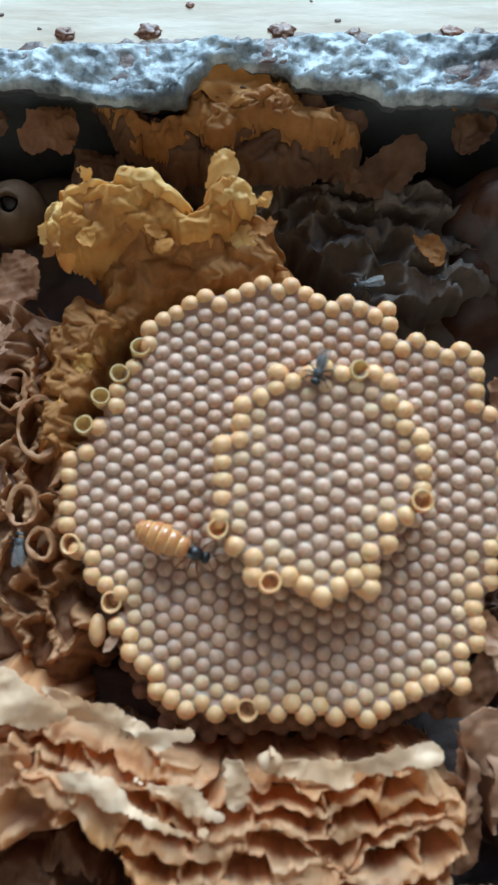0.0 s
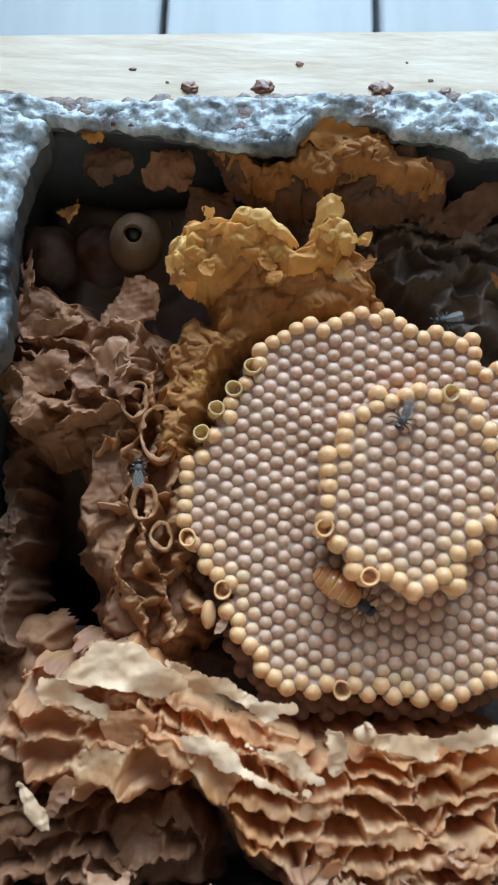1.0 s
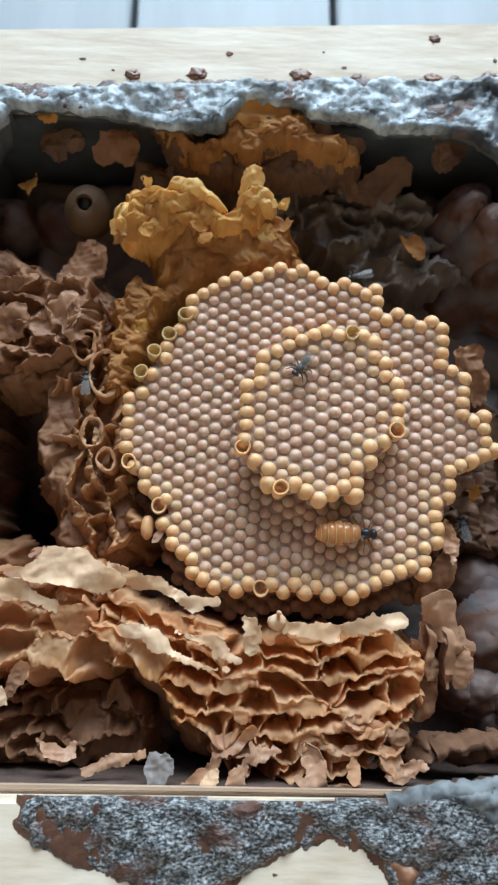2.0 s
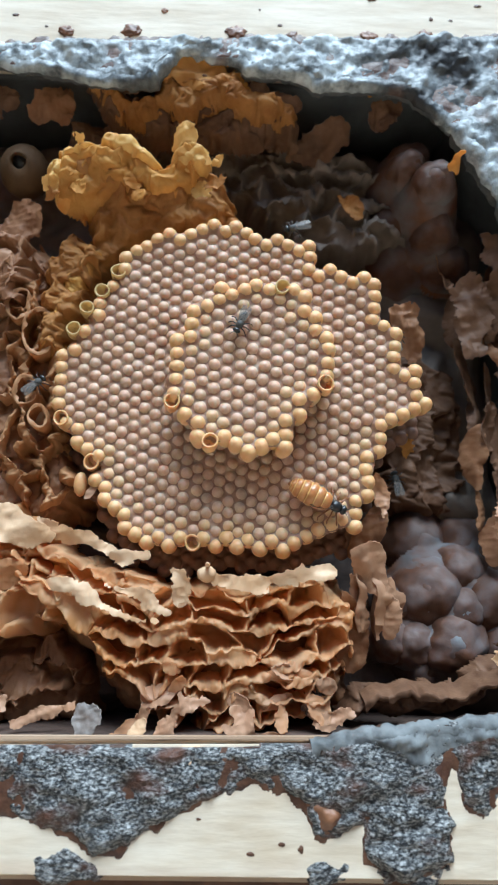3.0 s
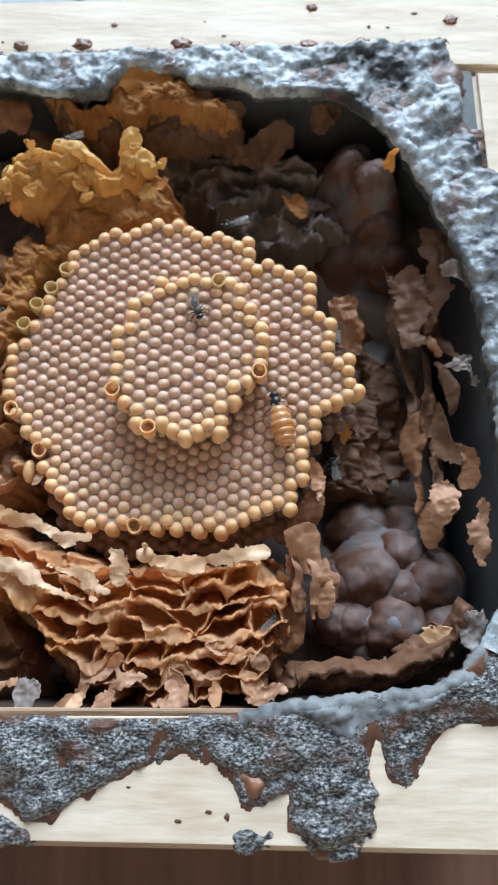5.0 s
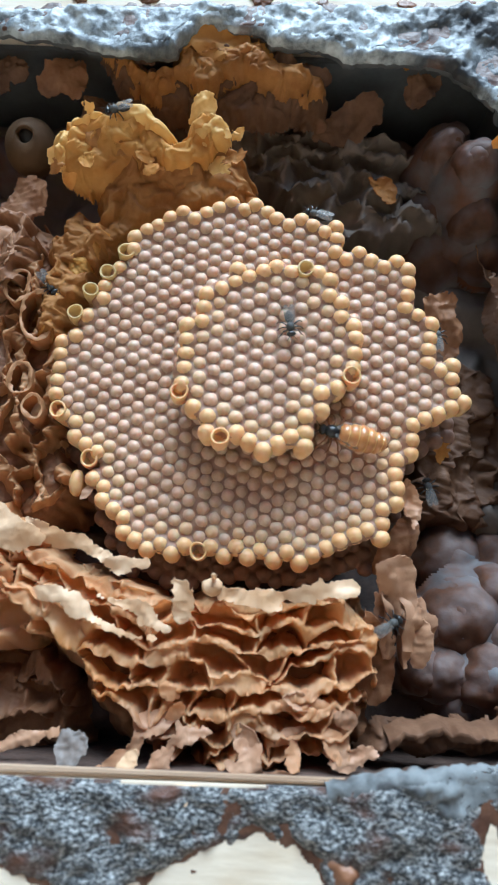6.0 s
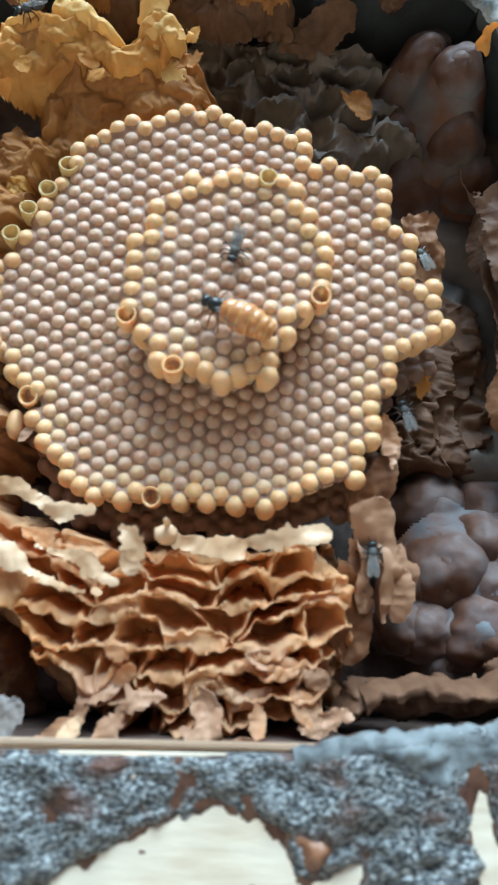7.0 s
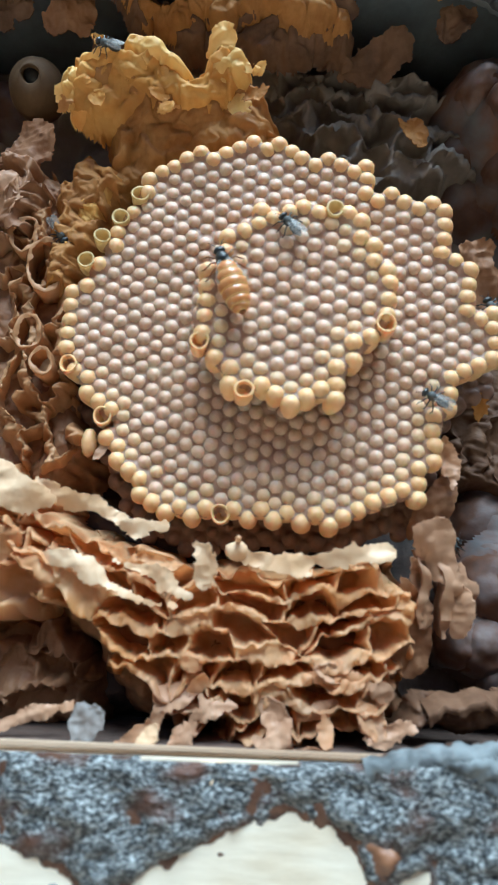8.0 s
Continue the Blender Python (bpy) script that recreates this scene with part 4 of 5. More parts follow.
for k, (z, mat, tilt, outline) in enumerate((
        (114.8, CERUMEN_PALE, (0.05, -0.05), [(-28.7, -34.4), (-22.6, -36.9), (-17.5, -37.9), (-13.3, -39.9), (-8.8, -39.9), (-7.7, -41.9), (-10.7, -42.4), (-13.2, -42.9), (-16.3, -41.1), (-19.4, -39.6), (-24.4, -38.4)]),
        (115.5, CERUMEN_PALE, (0, 0.1), [(2.0, -43.9), (12.0, -44.7), (18.1, -42.9), (24.1, -43.4), (24.3, -45.2), (17.0, -45.9), (13.0, -45.6), (11.8, -47.7), (7.0, -46.9), (3.0, -45.9)]),
        (116.8, CERUMEN_PALE, (0.1, 0.3), [(-4.2, -43.1), (-1.7, -44.1), (-1.0, -46.5), (-1.9, -49.6), (-3.6, -49.4), (-4.2, -46.0)]),
        (115.4, CERUMEN_PALE, (0, -0.1), [(-29.6, -45.5), (-23.3, -45.0), (-19.3, -45.9), (-16.7, -48.2), (-12.6, -50.8), (-6.2, -52.5), (-9.6, -53.0), (-15.5, -51.3), (-19.0, -49.6), (-21.6, -47.9), (-26.6, -47.4)]),
        (115.4, CERUMEN_PALE, (0, 0), [(-15.8, -46.4), (-12.8, -46.6), (-8.4, -47.4), (-4.0, -50.8), (-5.5, -51.9), (-8.2, -51.3), (-9.3, -48.9), (-12.8, -48.0)]),
        (113.6, CERUMEN_ROSE, (0, -0.25), [(-7.0, -63.0), (-3.1, -63.2), (-3.9, -65.6), (-7.2, -67.6), (-9.7, -71.7), (-13.2, -73.2), (-15.4, -72.3), (-11.9, -69.6), (-9.7, -66.9), (-9.2, -64.1)]),
        (114.0, CERUMEN_ROSE, (0, -0.1), [(-2.5, -64.6), (2.4, -65.4), (0.1, -67.8), (-2.8, -68.7), (-3.7, -71.0), (-6.1, -71.0), (-5.0, -68.4)]),
        (114.5, CERUMEN_ROSE, (0, -0.2), [(6.3, -66.9), (9.7, -67.4), (10.7, -70.6), (15.1, -71.5), (12.2, -72.3), (6.9, -71.2), (4.9, -69.4), (7.4, -69.6)]),
        (114.8, CERUMEN, (0, 0.1), [(12.1, -61.6), (17.5, -59.5), (21.1, -61.9), (19.0, -62.8), (16.0, -62.8)]),
        (115.5, CERUMEN_PALE, (0.2, 0), [(-7.9, -67.6), (-7.6, -68.5), (-9.1, -70.7), (-10.7, -71.4), (-9.5, -69.4)]),
        (114.0, CERUMEN_ROSE, (0, -0.2), [(19.9, -68.0), (24.9, -67.1), (27.8, -68.0), (25.8, -69.2), (21.9, -70.3), (19.9, -69.8)]))):
    scrap(involucrum, outline, z, 30.0 + 2.3 * k, mat, tilt, bend=1.0, jag=0.42)
for k in range(8):
    rng = random.Random(900 + k)
    x, y = rng.uniform(-4, 23), rng.uniform(-69, -60)
    w, tall, lean = rng.uniform(0.9, 1.7), rng.uniform(1.6, 3.6), rng.uniform(0, math.pi)
    ring = [(x + tall * math.cos(a) * math.cos(lean) - w * math.sin(a) * math.sin(lean), y + tall * math.cos(a) * math.sin(lean) + w * math.sin(a) * math.cos(lean)) for a in np.linspace(0, 2 * math.pi, 10)[:-1]]
    scrap(involucrum, ring, 117.9 + 0.062 * y + rng.uniform(-0.4, 0.5), 901 + 1.9 * k, rng.choice((CERUMEN, CERUMEN, CERUMEN_ROSE)), (rng.uniform(-0.5, 0.5), rng.uniform(-0.5, 0.3)), bend=0.8, jag=0.25, cup=rng.uniform(-0.8, 0.6))
part("pin", blob(0.45, 0.42, 2.6, 10, 10, 0.25, 2.0, (2.0, -42.9, 117.4)), CERUMEN_PALE, involucrum, "small wax pin with a round foot")
part("pin_foot", blob(1.7, 1.4, 1.1, 12, 8, 0.2, 3.0, (1.8, -44.4, 115.6)), CERUMEN_PALE, involucrum)
scrap(involucrum, [(-19.4, -66.2), (-17.2, -65.8), (-15.4, -67.0), (-15.8, -69.8), (-17.6, -71.4), (-19.6, -70.6), (-20.2, -68.4)], 115.5, 84.0, WHITE_RESIN, (0.1, -0.2), bend=0.5, jag=0.25)

mound = thing("cerumen_mound", "cream and tan crumpled cerumen lump with deep folds", "cerumen sheets")
relief(mound, [(-52, -37), (-44, -32.5), (-34, -30.5), (-26, -36), (-25, -45), (-28, -52), (-38, -55), (-50, -53), (-56, -46)], (114.2, 0.03, 0.0), (8.0, 5.2), CERUMEN, 71.0, along=-6, depth=(3.0, 7.0), swell=1.0, lip=1.6, wall=0.6)
relief(mound, [(-61, -46), (-50, -53), (-36, -54), (-26, -54), (-21, -60), (-24, -66), (-40, -69), (-61, -69)], (108.0, 0.02, 0.02), (7.0, 4.2), CERUMEN_PINK, 77.0, along=8, depth=(3.0, 8.0), swell=1.6, lip=1.8, wall=0.6)
crumpled(mound, [(-61, -28), (-50, -30), (-45, -46), (-24, -52), (-20, -70), (-61, -70)], 98.0, CERUMEN_PINK, 79.0, size=7.0, high=2.5, step=0.6)
for k, (z, mat, tilt, outline) in enumerate((
        (115.4, CERUMEN_PALE, (0, 0), [(-41.3, -34.2), (-39.7, -31.9), (-36.7, -31.6), (-32.6, -32.8), (-27.4, -36.1), (-25.4, -39.0), (-32.1, -39.6), (-37.1, -38.7), (-42.1, -38.1), (-44.3, -36.7)]),
        (114.5, CERUMEN_PALE, (0, 0.2), [(-47.5, -37.7), (-43.4, -38.1), (-40.2, -41.0), (-37.2, -40.9), (-37.5, -42.9), (-43.1, -41.5), (-47.2, -40.6)]),
        (113.8, CERUMEN, (0, 0.3), [(-37.8, -42.9), (-32.4, -41.8), (-29.8, -43.3), (-32.0, -46.7), (-35.9, -47.2), (-38.1, -44.8)]),
        (110.5, CERUMEN, (0.3, 0.3), [(-46.9, -57.5), (-44.4, -52.3), (-41.4, -52.7), (-43.1, -55.6), (-45.8, -58.5)]),
        (112.5, CERUMEN_ROSE, (0, -0.2), [(-31.6, -68.9), (-26.0, -66.6), (-20.7, -66.2), (-22.1, -67.5), (-27.7, -69.8), (-30.6, -70.5)]),
        (111.0, CERUMEN_ROSE, (0, -0.3), [(-39.5, -64.7), (-37.0, -65.6), (-34.5, -66.5), (-33.1, -65.5), (-33.9, -67.8), (-37.8, -66.9)]),
        (112.0, CERUMEN_PALE, (0.2, 0), [(-50.2, -53.4), (-47.6, -54.4), (-44.6, -58.2), (-45.6, -59.4), (-48.6, -57.0)]))):
    scrap(mound, outline, z, 130.0 + 2.3 * k, mat, tilt, bend=0.8)

bank = thing("cerumen_bank", "folded brown cerumen wall along the brood comb with an open cup", "cerumen sheets")
relief(bank, [(-30, 15), (-27.5, 6), (-28.5, -6), (-29, -16), (-24, -27), (-29, -33), (-37, -31), (-42, -18), (-45, -4), (-44, 8), (-38, 17)], (114.2, 0.10, 0.0), (11.0, 5.6), CERUMEN_TAN, 151.0, along=97, depth=(3.0, 7.0), swell=1.0, lip=1.8, wall=0.55, web=1.2)
crumpled(bank, [(-29, 16), (-26, 2), (-27, -16), (-22, -28), (-28, -35), (-40, -30), (-46, -10), (-46, 8), (-38, 18)], 102.5, CERUMEN_PINK, 155.0, size=5.0, high=2.6, stretch=2.0)
relief(bank, [(-60, 12), (-60, 33), (-53, 30), (-46, 24), (-36, 23), (-31, 15), (-37, 8), (-46, 3), (-56, 5)], (110.5, -0.02, 0.02), (8.0, 6.5), CERUMEN_PINK, 161.0, along=-28, depth=(2.0, 5.5), swell=1.8, lip=1.8, wall=0.8)
crumpled(bank, [(-61, 10), (-61, 33), (-46, 28), (-34, 24), (-29, 16), (-36, 4), (-52, 1)], 104.0, CERUMEN_PINK, 165.0, size=5.0, high=3.0)
relief(bank, [(-62, 8), (-57, 6), (-56.5, -10), (-57, -26), (-55, -36), (-62, -38)], (101.5, -0.05, 0.0), (9.0, 6.5), CERUMEN_BROWN_SHADE, 171.0, along=88, depth=(2.0, 5.0), swell=1.4, lip=1.4, wall=0.8)
for k, (z, mat, tilt, outline) in enumerate((
        (113.0, CERUMEN_PINK, (0.5, 0.1), [(-58.5, 25.0), (-56.5, 24.6), (-55.6, 30.0), (-56.4, 35.4), (-58.0, 34.0)]),
        (112.4, CERUMEN_PINK, (0.1, 0.3), [(-58.0, 18.0), (-52.0, 19.5), (-46.5, 21.5), (-47.5, 23.5), (-53.0, 23.0), (-58.0, 22.5)]),
        (111.5, CERUMEN_PINK, (-0.1, 0.3), [(-59.0, 8.0), (-52.0, 9.0), (-48.0, 13.0), (-50.0, 17.0), (-56.0, 15.0), (-60.0, 14.0)]),
        (111.0, CERUMEN_ROSE, (0.2, 0.2), [(-47.0, 9.0), (-41.0, 10.5), (-37.0, 15.0), (-38.5, 19.0), (-43.0, 17.5), (-47.5, 14.0)]),
        (109.0, CERUMEN_PINK, (0.3, 0.0), [(-45.0, 24.0), (-40.0, 22.0), (-34.0, 26.0), (-36.0, 32.0), (-40.0, 33.0), (-43.0, 29.0)]))):
    scrap(bank, outline, z, 190.0 + 2.3 * k, mat, tilt, bend=1.2, jag=0.6)
for x, y, rx, ry, z, seed in ((-32.2, 2.4, 3.3, 4.8, 112.0, 251), (-34.0, -9.6, 2.3, 3.2, 111.6, 256), (-36.5, 8.5, 2.6, 3.4, 111.2, 261), (-30.4, -15.2, 1.7, 2.6, 113.4, 271)):
    ring = [(x + rx * math.cos(a), y + ry * math.sin(a)) for a in np.linspace(0.4, 0.4 + 2 * math.pi, 13)]
    torn_wall(bank, ring, z, 5, flare=0.7, seed=seed, mat=CERUMEN_TAN, fold=0.4, rag=0.5, side=-1, thick=0.12, name="cup")
part("grub_cell", blob(1.3, 2.4, 1.3, 14, 10, 0.06, 1.0, (-22.5, -27.6, 109.5)), CELL_RIM, bank, "single yellowish wax cell")
scrap(bank, [(-21.6, -30.6), (-20.6, -30.4), (-18.6, -27.8), (-19.4, -27.2), (-21.0, -29.2)], 111.0, 271.0, CERUMEN_ROSE, bend=0.3, jag=0.15)

tower = thing("cerumen_tower", "golden yellow cerumen pillar with a ragged flared crown", "cerumen pillar")
CROWN = [(-30.6, 29), (-30.4, 33), (-28.6, 38.5), (-22, 40), (-15.7, 40.6), (-11.4, 38.0), (-8.6, 36.0), (-6.4, 39), (-4.2, 42.6), (-1.4, 39.4), (2.4, 35.1), (6.3, 30.0), (11, 24.5)]


crumpled(tower, [(-24.5, 14), (-23.5, 22), (-24, 30), (-27, 34), (-27, 38), (-20, 39.5), (-12, 38), (-8, 35), (-4, 40), (0, 38), (4, 33), (9, 27.5), (14, 23), (6, 24), (-4, 25), (-12, 23), (-19, 19)], 112.2, CERUMEN_AMBER, 351.0, (-0.02, 0.46), size=5.0, high=2.4, step=0.25, skirt=1.6)
crumpled(tower, [(-25, 28), (-29.5, 30), (-30.6, 34), (-28.5, 38.8), (-20, 40), (-13, 39.6), (-10, 36.5), (-7, 37), (-4, 42), (-1, 38.5), (1, 34), (-3, 32), (-9, 30), (-14, 31.5), (-19, 29.5)], 116.2, CERUMEN_GOLD, 361.0, (-0.02, 0.40), size=4.4, high=2.0, step=0.22, edge=2.0, skirt=0.9)
crumpled(tower, [(-30.8, 29.6), (-31, 34), (-28.8, 39), (-22, 40.6), (-15, 41), (-10.6, 37.5), (-12, 36.4), (-20, 38), (-26, 36.4), (-28.2, 32)], 118.6, CERUMEN_LEMON, 365.0, (0.0, 0.15), size=2.8, high=1.3, step=0.2, edge=1.6, skirt=0.7)
crumpled(tower, [(-6.6, 38), (-4.4, 43.2), (-1, 39.6), (0.4, 36), (-3, 35.4)], 118.8, CERUMEN_LEMON, 367.0, (0.0, 0.2), size=2.8, high=1.2, step=0.2, edge=1.6, skirt=0.7)
crumpled(tower, [(-24, 22), (-20.5, 21), (-22.5, 14), (-26, 8), (-28.4, 1), (-31.5, 0), (-30.5, 8), (-28.5, 15)], 109.6, CERUMEN_GOLD, 345.0, size=3.0, high=2.4, step=0.22, stretch=1.4)
crumpled(tower, [(-27, 25), (-20, 23), (-25, 10), (-29, 0), (-33, -2), (-33, 8), (-31, 18)], 110.0, CERUMEN_AMBER, 347.0, size=3.6, high=2.6, step=0.25)
rim_line = crest_line(CROWN[1:11], 309.0, 0.25, 200)
for k in range(16):
    rng = random.Random(2100 + k)
    at_rim = k < 5
    x, y = rim_line[rng.randrange(200)]
    v = rng.uniform(-0.05, 0.12) if at_rim else rng.uniform(0.2, 0.75)
    x, y = x + rng.uniform(-0.6, 0.6) + (2.5 * v if x < -18 else 0), y - 17 * v
    w = rng.uniform(0.6, 1.7) * (0.8 if at_rim else 1.2)
    ring = [(x + w * math.cos(a) * (1 + 0.3 * math.sin(2 * a + k)), y + 0.7 * w * math.sin(a)) for a in np.linspace(0, 2 * math.pi, 8)[:-1]]
    z = 120.2 - max(0.0, x) * 0.42 - 6.5 * max(0.0, v) ** 1.5 + rng.uniform(-0.6, 0.9)
    scrap(tower, ring, z, 2101 + 1.9 * k, CERUMEN_LEMON if at_rim else rng.choice((CERUMEN_GOLD, CERUMEN_GOLD, CERUMEN_AMBER)), (rng.uniform(-0.4, 0.4), rng.uniform(0.0, 0.9)), bend=0.8, jag=0.5, thick=0.14, cup=rng.uniform(-0.6, 0.3))
for k, outline in enumerate(([(-31.6, 29.4), (-29.6, 29.0), (-28.6, 31.2), (-30.0, 32.8), (-31.8, 31.6)], [(-6.4, 38.0), (-3.2, 37.6), (-1.4, 40.0), (-3.2, 43.4), (-5.4, 42.2)], [(-1.6, 29.6), (0.6, 29.8), (1.4, 31.8), (-0.4, 33.2), (-2.2, 31.6)])):
    scrap(tower, outline, (118.6, 121.0, 116.6)[k], 2300 + 3.1 * k, CERUMEN_LEMON, (0.1, 0.4), bend=0.6, jag=0.3, thick=0.2)

# Sheets along the back wall.
fringe = thing("cerumen_fringe", "ragged brown cerumen sheets hanging along the back board", "cerumen sheets")
crumpled(fringe, [(-24.4, 58.1), (-16.8, 55.9), (-13.6, 53.4), (-9.6, 54.7), (-8.5, 58.3), (-9.8, 60.0), (-4.3, 58.5), (-0.8, 60.2), (4.1, 60.0), (7.1, 57.4), (11.4, 56.1), (19.8, 52.1), (19.5, 47.8), (13.8, 48.1), (5.4, 47.9), (-0.5, 47.7), (-6.4, 46.7), (-12.2, 46.6), (-17.2, 50.0), (-22.6, 53.6)],
      113.6, CERUMEN_BROWN_SHADE, 401.0, (0, 0.5), size=3.6, high=2.2, step=0.25, edge=1.5, skirt=0.8)
crumpled(fringe, [(-24, 57), (-19, 56), (-15, 54), (-11, 54.5), (-9, 57.5), (-4, 58.5), (0, 59.5), (5, 58.5), (9, 56.5), (15, 54.5), (19, 52.5), (18, 50), (12, 51), (6, 50.2), (2, 52), (-4, 50.2), (-9, 51.8), (-13, 49.8), (-18, 52), (-22, 53.5)],
         116.0, CERUMEN_AMBER, 405.0, (0, 0.35), size=3.0, high=1.8, step=0.22, edge=1.6, skirt=0.8)
for k, (z, mat, tilt, outline) in enumerate((
        (118.2, CERUMEN_GOLD, (0, 0.4), [(-8.4, 55.6), (-4.0, 54.6), (-1.0, 53.4), (3.6, 54.6), (8.0, 53.6), (9.6, 55.4), (6.2, 58.2), (2.6, 59.9), (-1.4, 59.6), (-5.0, 58.6), (-8.6, 57.4)]),
        (117.2, CERUMEN_BROWN_SHADE, (0, 0.5), [(-23.4, 54.4), (-18.6, 53.4), (-14.4, 54.0), (-15.4, 57.0), (-19.4, 57.4), (-22.8, 57.4)]),
        (116.6, CERUMEN_BROWN_SHADE, (0.1, 0.5), [(8.0, 53.0), (13.0, 52.2), (18.6, 50.6), (19.8, 53.0), (14.4, 55.2), (9.4, 56.2)]),
        (117.4, CERUMEN_GOLD, (0, 0.3), [(30.7, 57.3), (35.6, 58.2), (35.7, 54.5), (34.2, 53.1), (32.0, 55.4)]),
        (116.2, CERUMEN_BROWN_SHADE, (0.1, 0.3), [(35.0, 54.8), (38.0, 54.4), (41.2, 53.3), (40.0, 49.0), (36.6, 48.1), (34.4, 51.4)]),
        (112.5, CERUMEN_BROWN_SHADE, (0, 0.5), [(-48.7, 52.2), (-47.9, 56.5), (-42.5, 56.7), (-40.0, 53.6), (-44.5, 51.4)]),
        (112.5, CERUMEN_PINK, (0, 0.5), [(-39.2, 53.3), (-33.9, 55.8), (-28.5, 57.2), (-28.8, 51.5), (-34.7, 49.6)]),
        (117.5, CERUMEN_GOLD, (0, 0.2), [(-48.0, 56.9), (-46.0, 57.6), (-44.8, 55.6), (-46.9, 54.6)]),
        (110.6, CERUMEN_GOLD, (0.1, 0.2), [(-53.5, 45.9), (-50.1, 47.4), (-49.8, 45.3), (-51.4, 42.5)]),
        (108.2, CERUMEN_AMBER, (0, 0.3), [(28.8, 36.0), (32.0, 36.4), (34.0, 34.0), (32.4, 31.2)]),
        (108.0, CERUMEN_BROWN_SHADE, (0, 0.5), [(-30.0, 46.0), (-24.0, 45.0), (-20.0, 48.0), (-22.0, 52.0), (-28.0, 52.0)]),
        (109.0, CERUMEN_BROWN_SHADE, (0, 0.6), [(18.0, 46.0), (25.0, 45.0), (31.0, 48.0), (29.0, 52.0), (22.0, 51.0)]))):
    scrap(fringe, outline, z, 410.0 + 2.3 * k, mat, tilt, bend=1.2, jag=0.5, thick=0.2)
relief(fringe, [(-34, 52), (-30, 45), (-12, 46), (2, 43), (14, 36), (24, 28), (36, 26), (44, 30), (40, 46), (28, 53), (0, 53)], (101.0, 0.0, 0.12), (7.5, 4.8), CERUMEN_DEEP_SHADE, 431.0, along=-8, depth=(2.5, 5.5), swell=2.2, lip=2.0, wall=0.7, step=0.35)

# Sheets along the east side.
curtain = thing("cerumen_curtain", "torn thin brown and whitish cerumen flaps hanging beside the wall", "cerumen sheets")
# These low sheets take the brown that is darkened for shade.
relief(curtain, [(40, 9), (45, 10), (52, 2), (57, -8), (57, -24), (53, -31), (46, -31), (38, -28), (39, -14), (38, -2)], (98.0, -0.03, 0.02), (9.0, 6.0), CERUMEN_BROWN_SHADE, 507.0, along=70, depth=(1.2, 3.6), swell=2.0, lip=2.0, wall=0.8, step=0.3, edge=3.0)
for k in range(17):
    rng = random.Random(5200 + k)
    y, wide, tall = 20 - 3.4 * k + rng.uniform(-2, 2), rng.uniform(1.0, 2.0), rng.uniform(4.5, 8.0)
    x = 54 + 3.6 * (k % 3) + rng.uniform(-1, 1) + (1.5 if y < 10 else 0) - max(0.0, y - 12) * 0.2
    lean = rng.uniform(-0.25, 0.25)
    ring = [(x + wide * math.cos(a) + lean * tall * math.sin(a) + 1.6 * math.cos(a) ** 2 * math.sin(k), y + tall * math.sin(a)) for a in np.linspace(0, 2 * math.pi, 11)[:-1]]
    scrap(curtain, ring, 104 + 0.5 * (x - 54) + rng.uniform(-1.5, 1.5), 5201 + 1.9 * k, rng.choice((CERUMEN_BROWN_SHADE, CERUMEN_BROWN_SHADE, CERUMEN_PINK)), (rng.choice((-1.0, 1.0)) * rng.uniform(0.5, 1.1), rng.uniform(-0.2, 0.2)), bend=0.8, jag=0.3, thick=0.16, cup=rng.uniform(-1.6, 1.6))
for k, (z, mat, tilt, outline) in enumerate((
        (110.0, CERUMEN_BROWN_SHADE, (0.3, 0.1), [(51.7, 15.4), (54.9, 18.1), (58.2, 14.2), (58.1, 3.9), (54.7, -1.2), (52.1, 3.8)]),
        (112.0, CERUMEN_BROWN_SHADE, (0.6, 0.1), [(58.4, 25.7), (61.9, 23.8), (63.6, 14.5), (61.8, 8.1), (57.9, 3.0), (58.2, 14.4)]),
        (117.0, WHITE_RESIN, (0.1, 0), [(59.7, 14.3), (62.5, 15.0), (65.7, 12.5), (65.7, 10.1), (62.3, 12.2)]),
        (115.0, WHITE_RESIN, (0.2, 0.1), [(60.5, -6.6), (62.7, -5.0), (65.3, -5.0), (66.0, -10.6), (64.2, -8.0), (62.0, -7.4)]),
        (112.0, CERUMEN_ROSE, (0.2, 0.1), [(55.6, -31.3), (59.5, -29.6), (60.9, -33.4), (58.7, -38.3), (56.2, -36.7)]),
        (109.0, CERUMEN_PINK, (0.1, 0.2), [(37.6, 8.7), (43.5, 9.4), (45.6, 3.7), (44.8, -1.3), (40.7, -0.1), (38.6, 4.9)]),
        (109.0, CERUMEN_GOLD, (0.1, 0.2), [(38.8, -17.1), (41.6, -17.6), (41.0, -21.8), (39.2, -21.3)]),
        (113.0, CERUMEN_ROSE, (0.4, 0), [(33.3, -26.1), (35.6, -27.8), (35.8, -31.0), (34.1, -33.7), (33.2, -30.5)]),
        (113.0, CERUMEN_ROSE, (0.3, 0.1), [(63.0, -36.0), (65.6, -35.0), (66.0, -43.0), (64.0, -47.0), (62.6, -42.0)]),
        (117.6, WHITE_RESIN, (0.1, 0.1), [(58.6, -56.0), (62.0, -54.6), (63.0, -58.0), (60.6, -60.4), (58.2, -59.0)]))):
    scrap(curtain, outline, z, 520.0 + 2.3 * k, mat, tilt, bend=1.4, jag=0.6, thick=0.16)

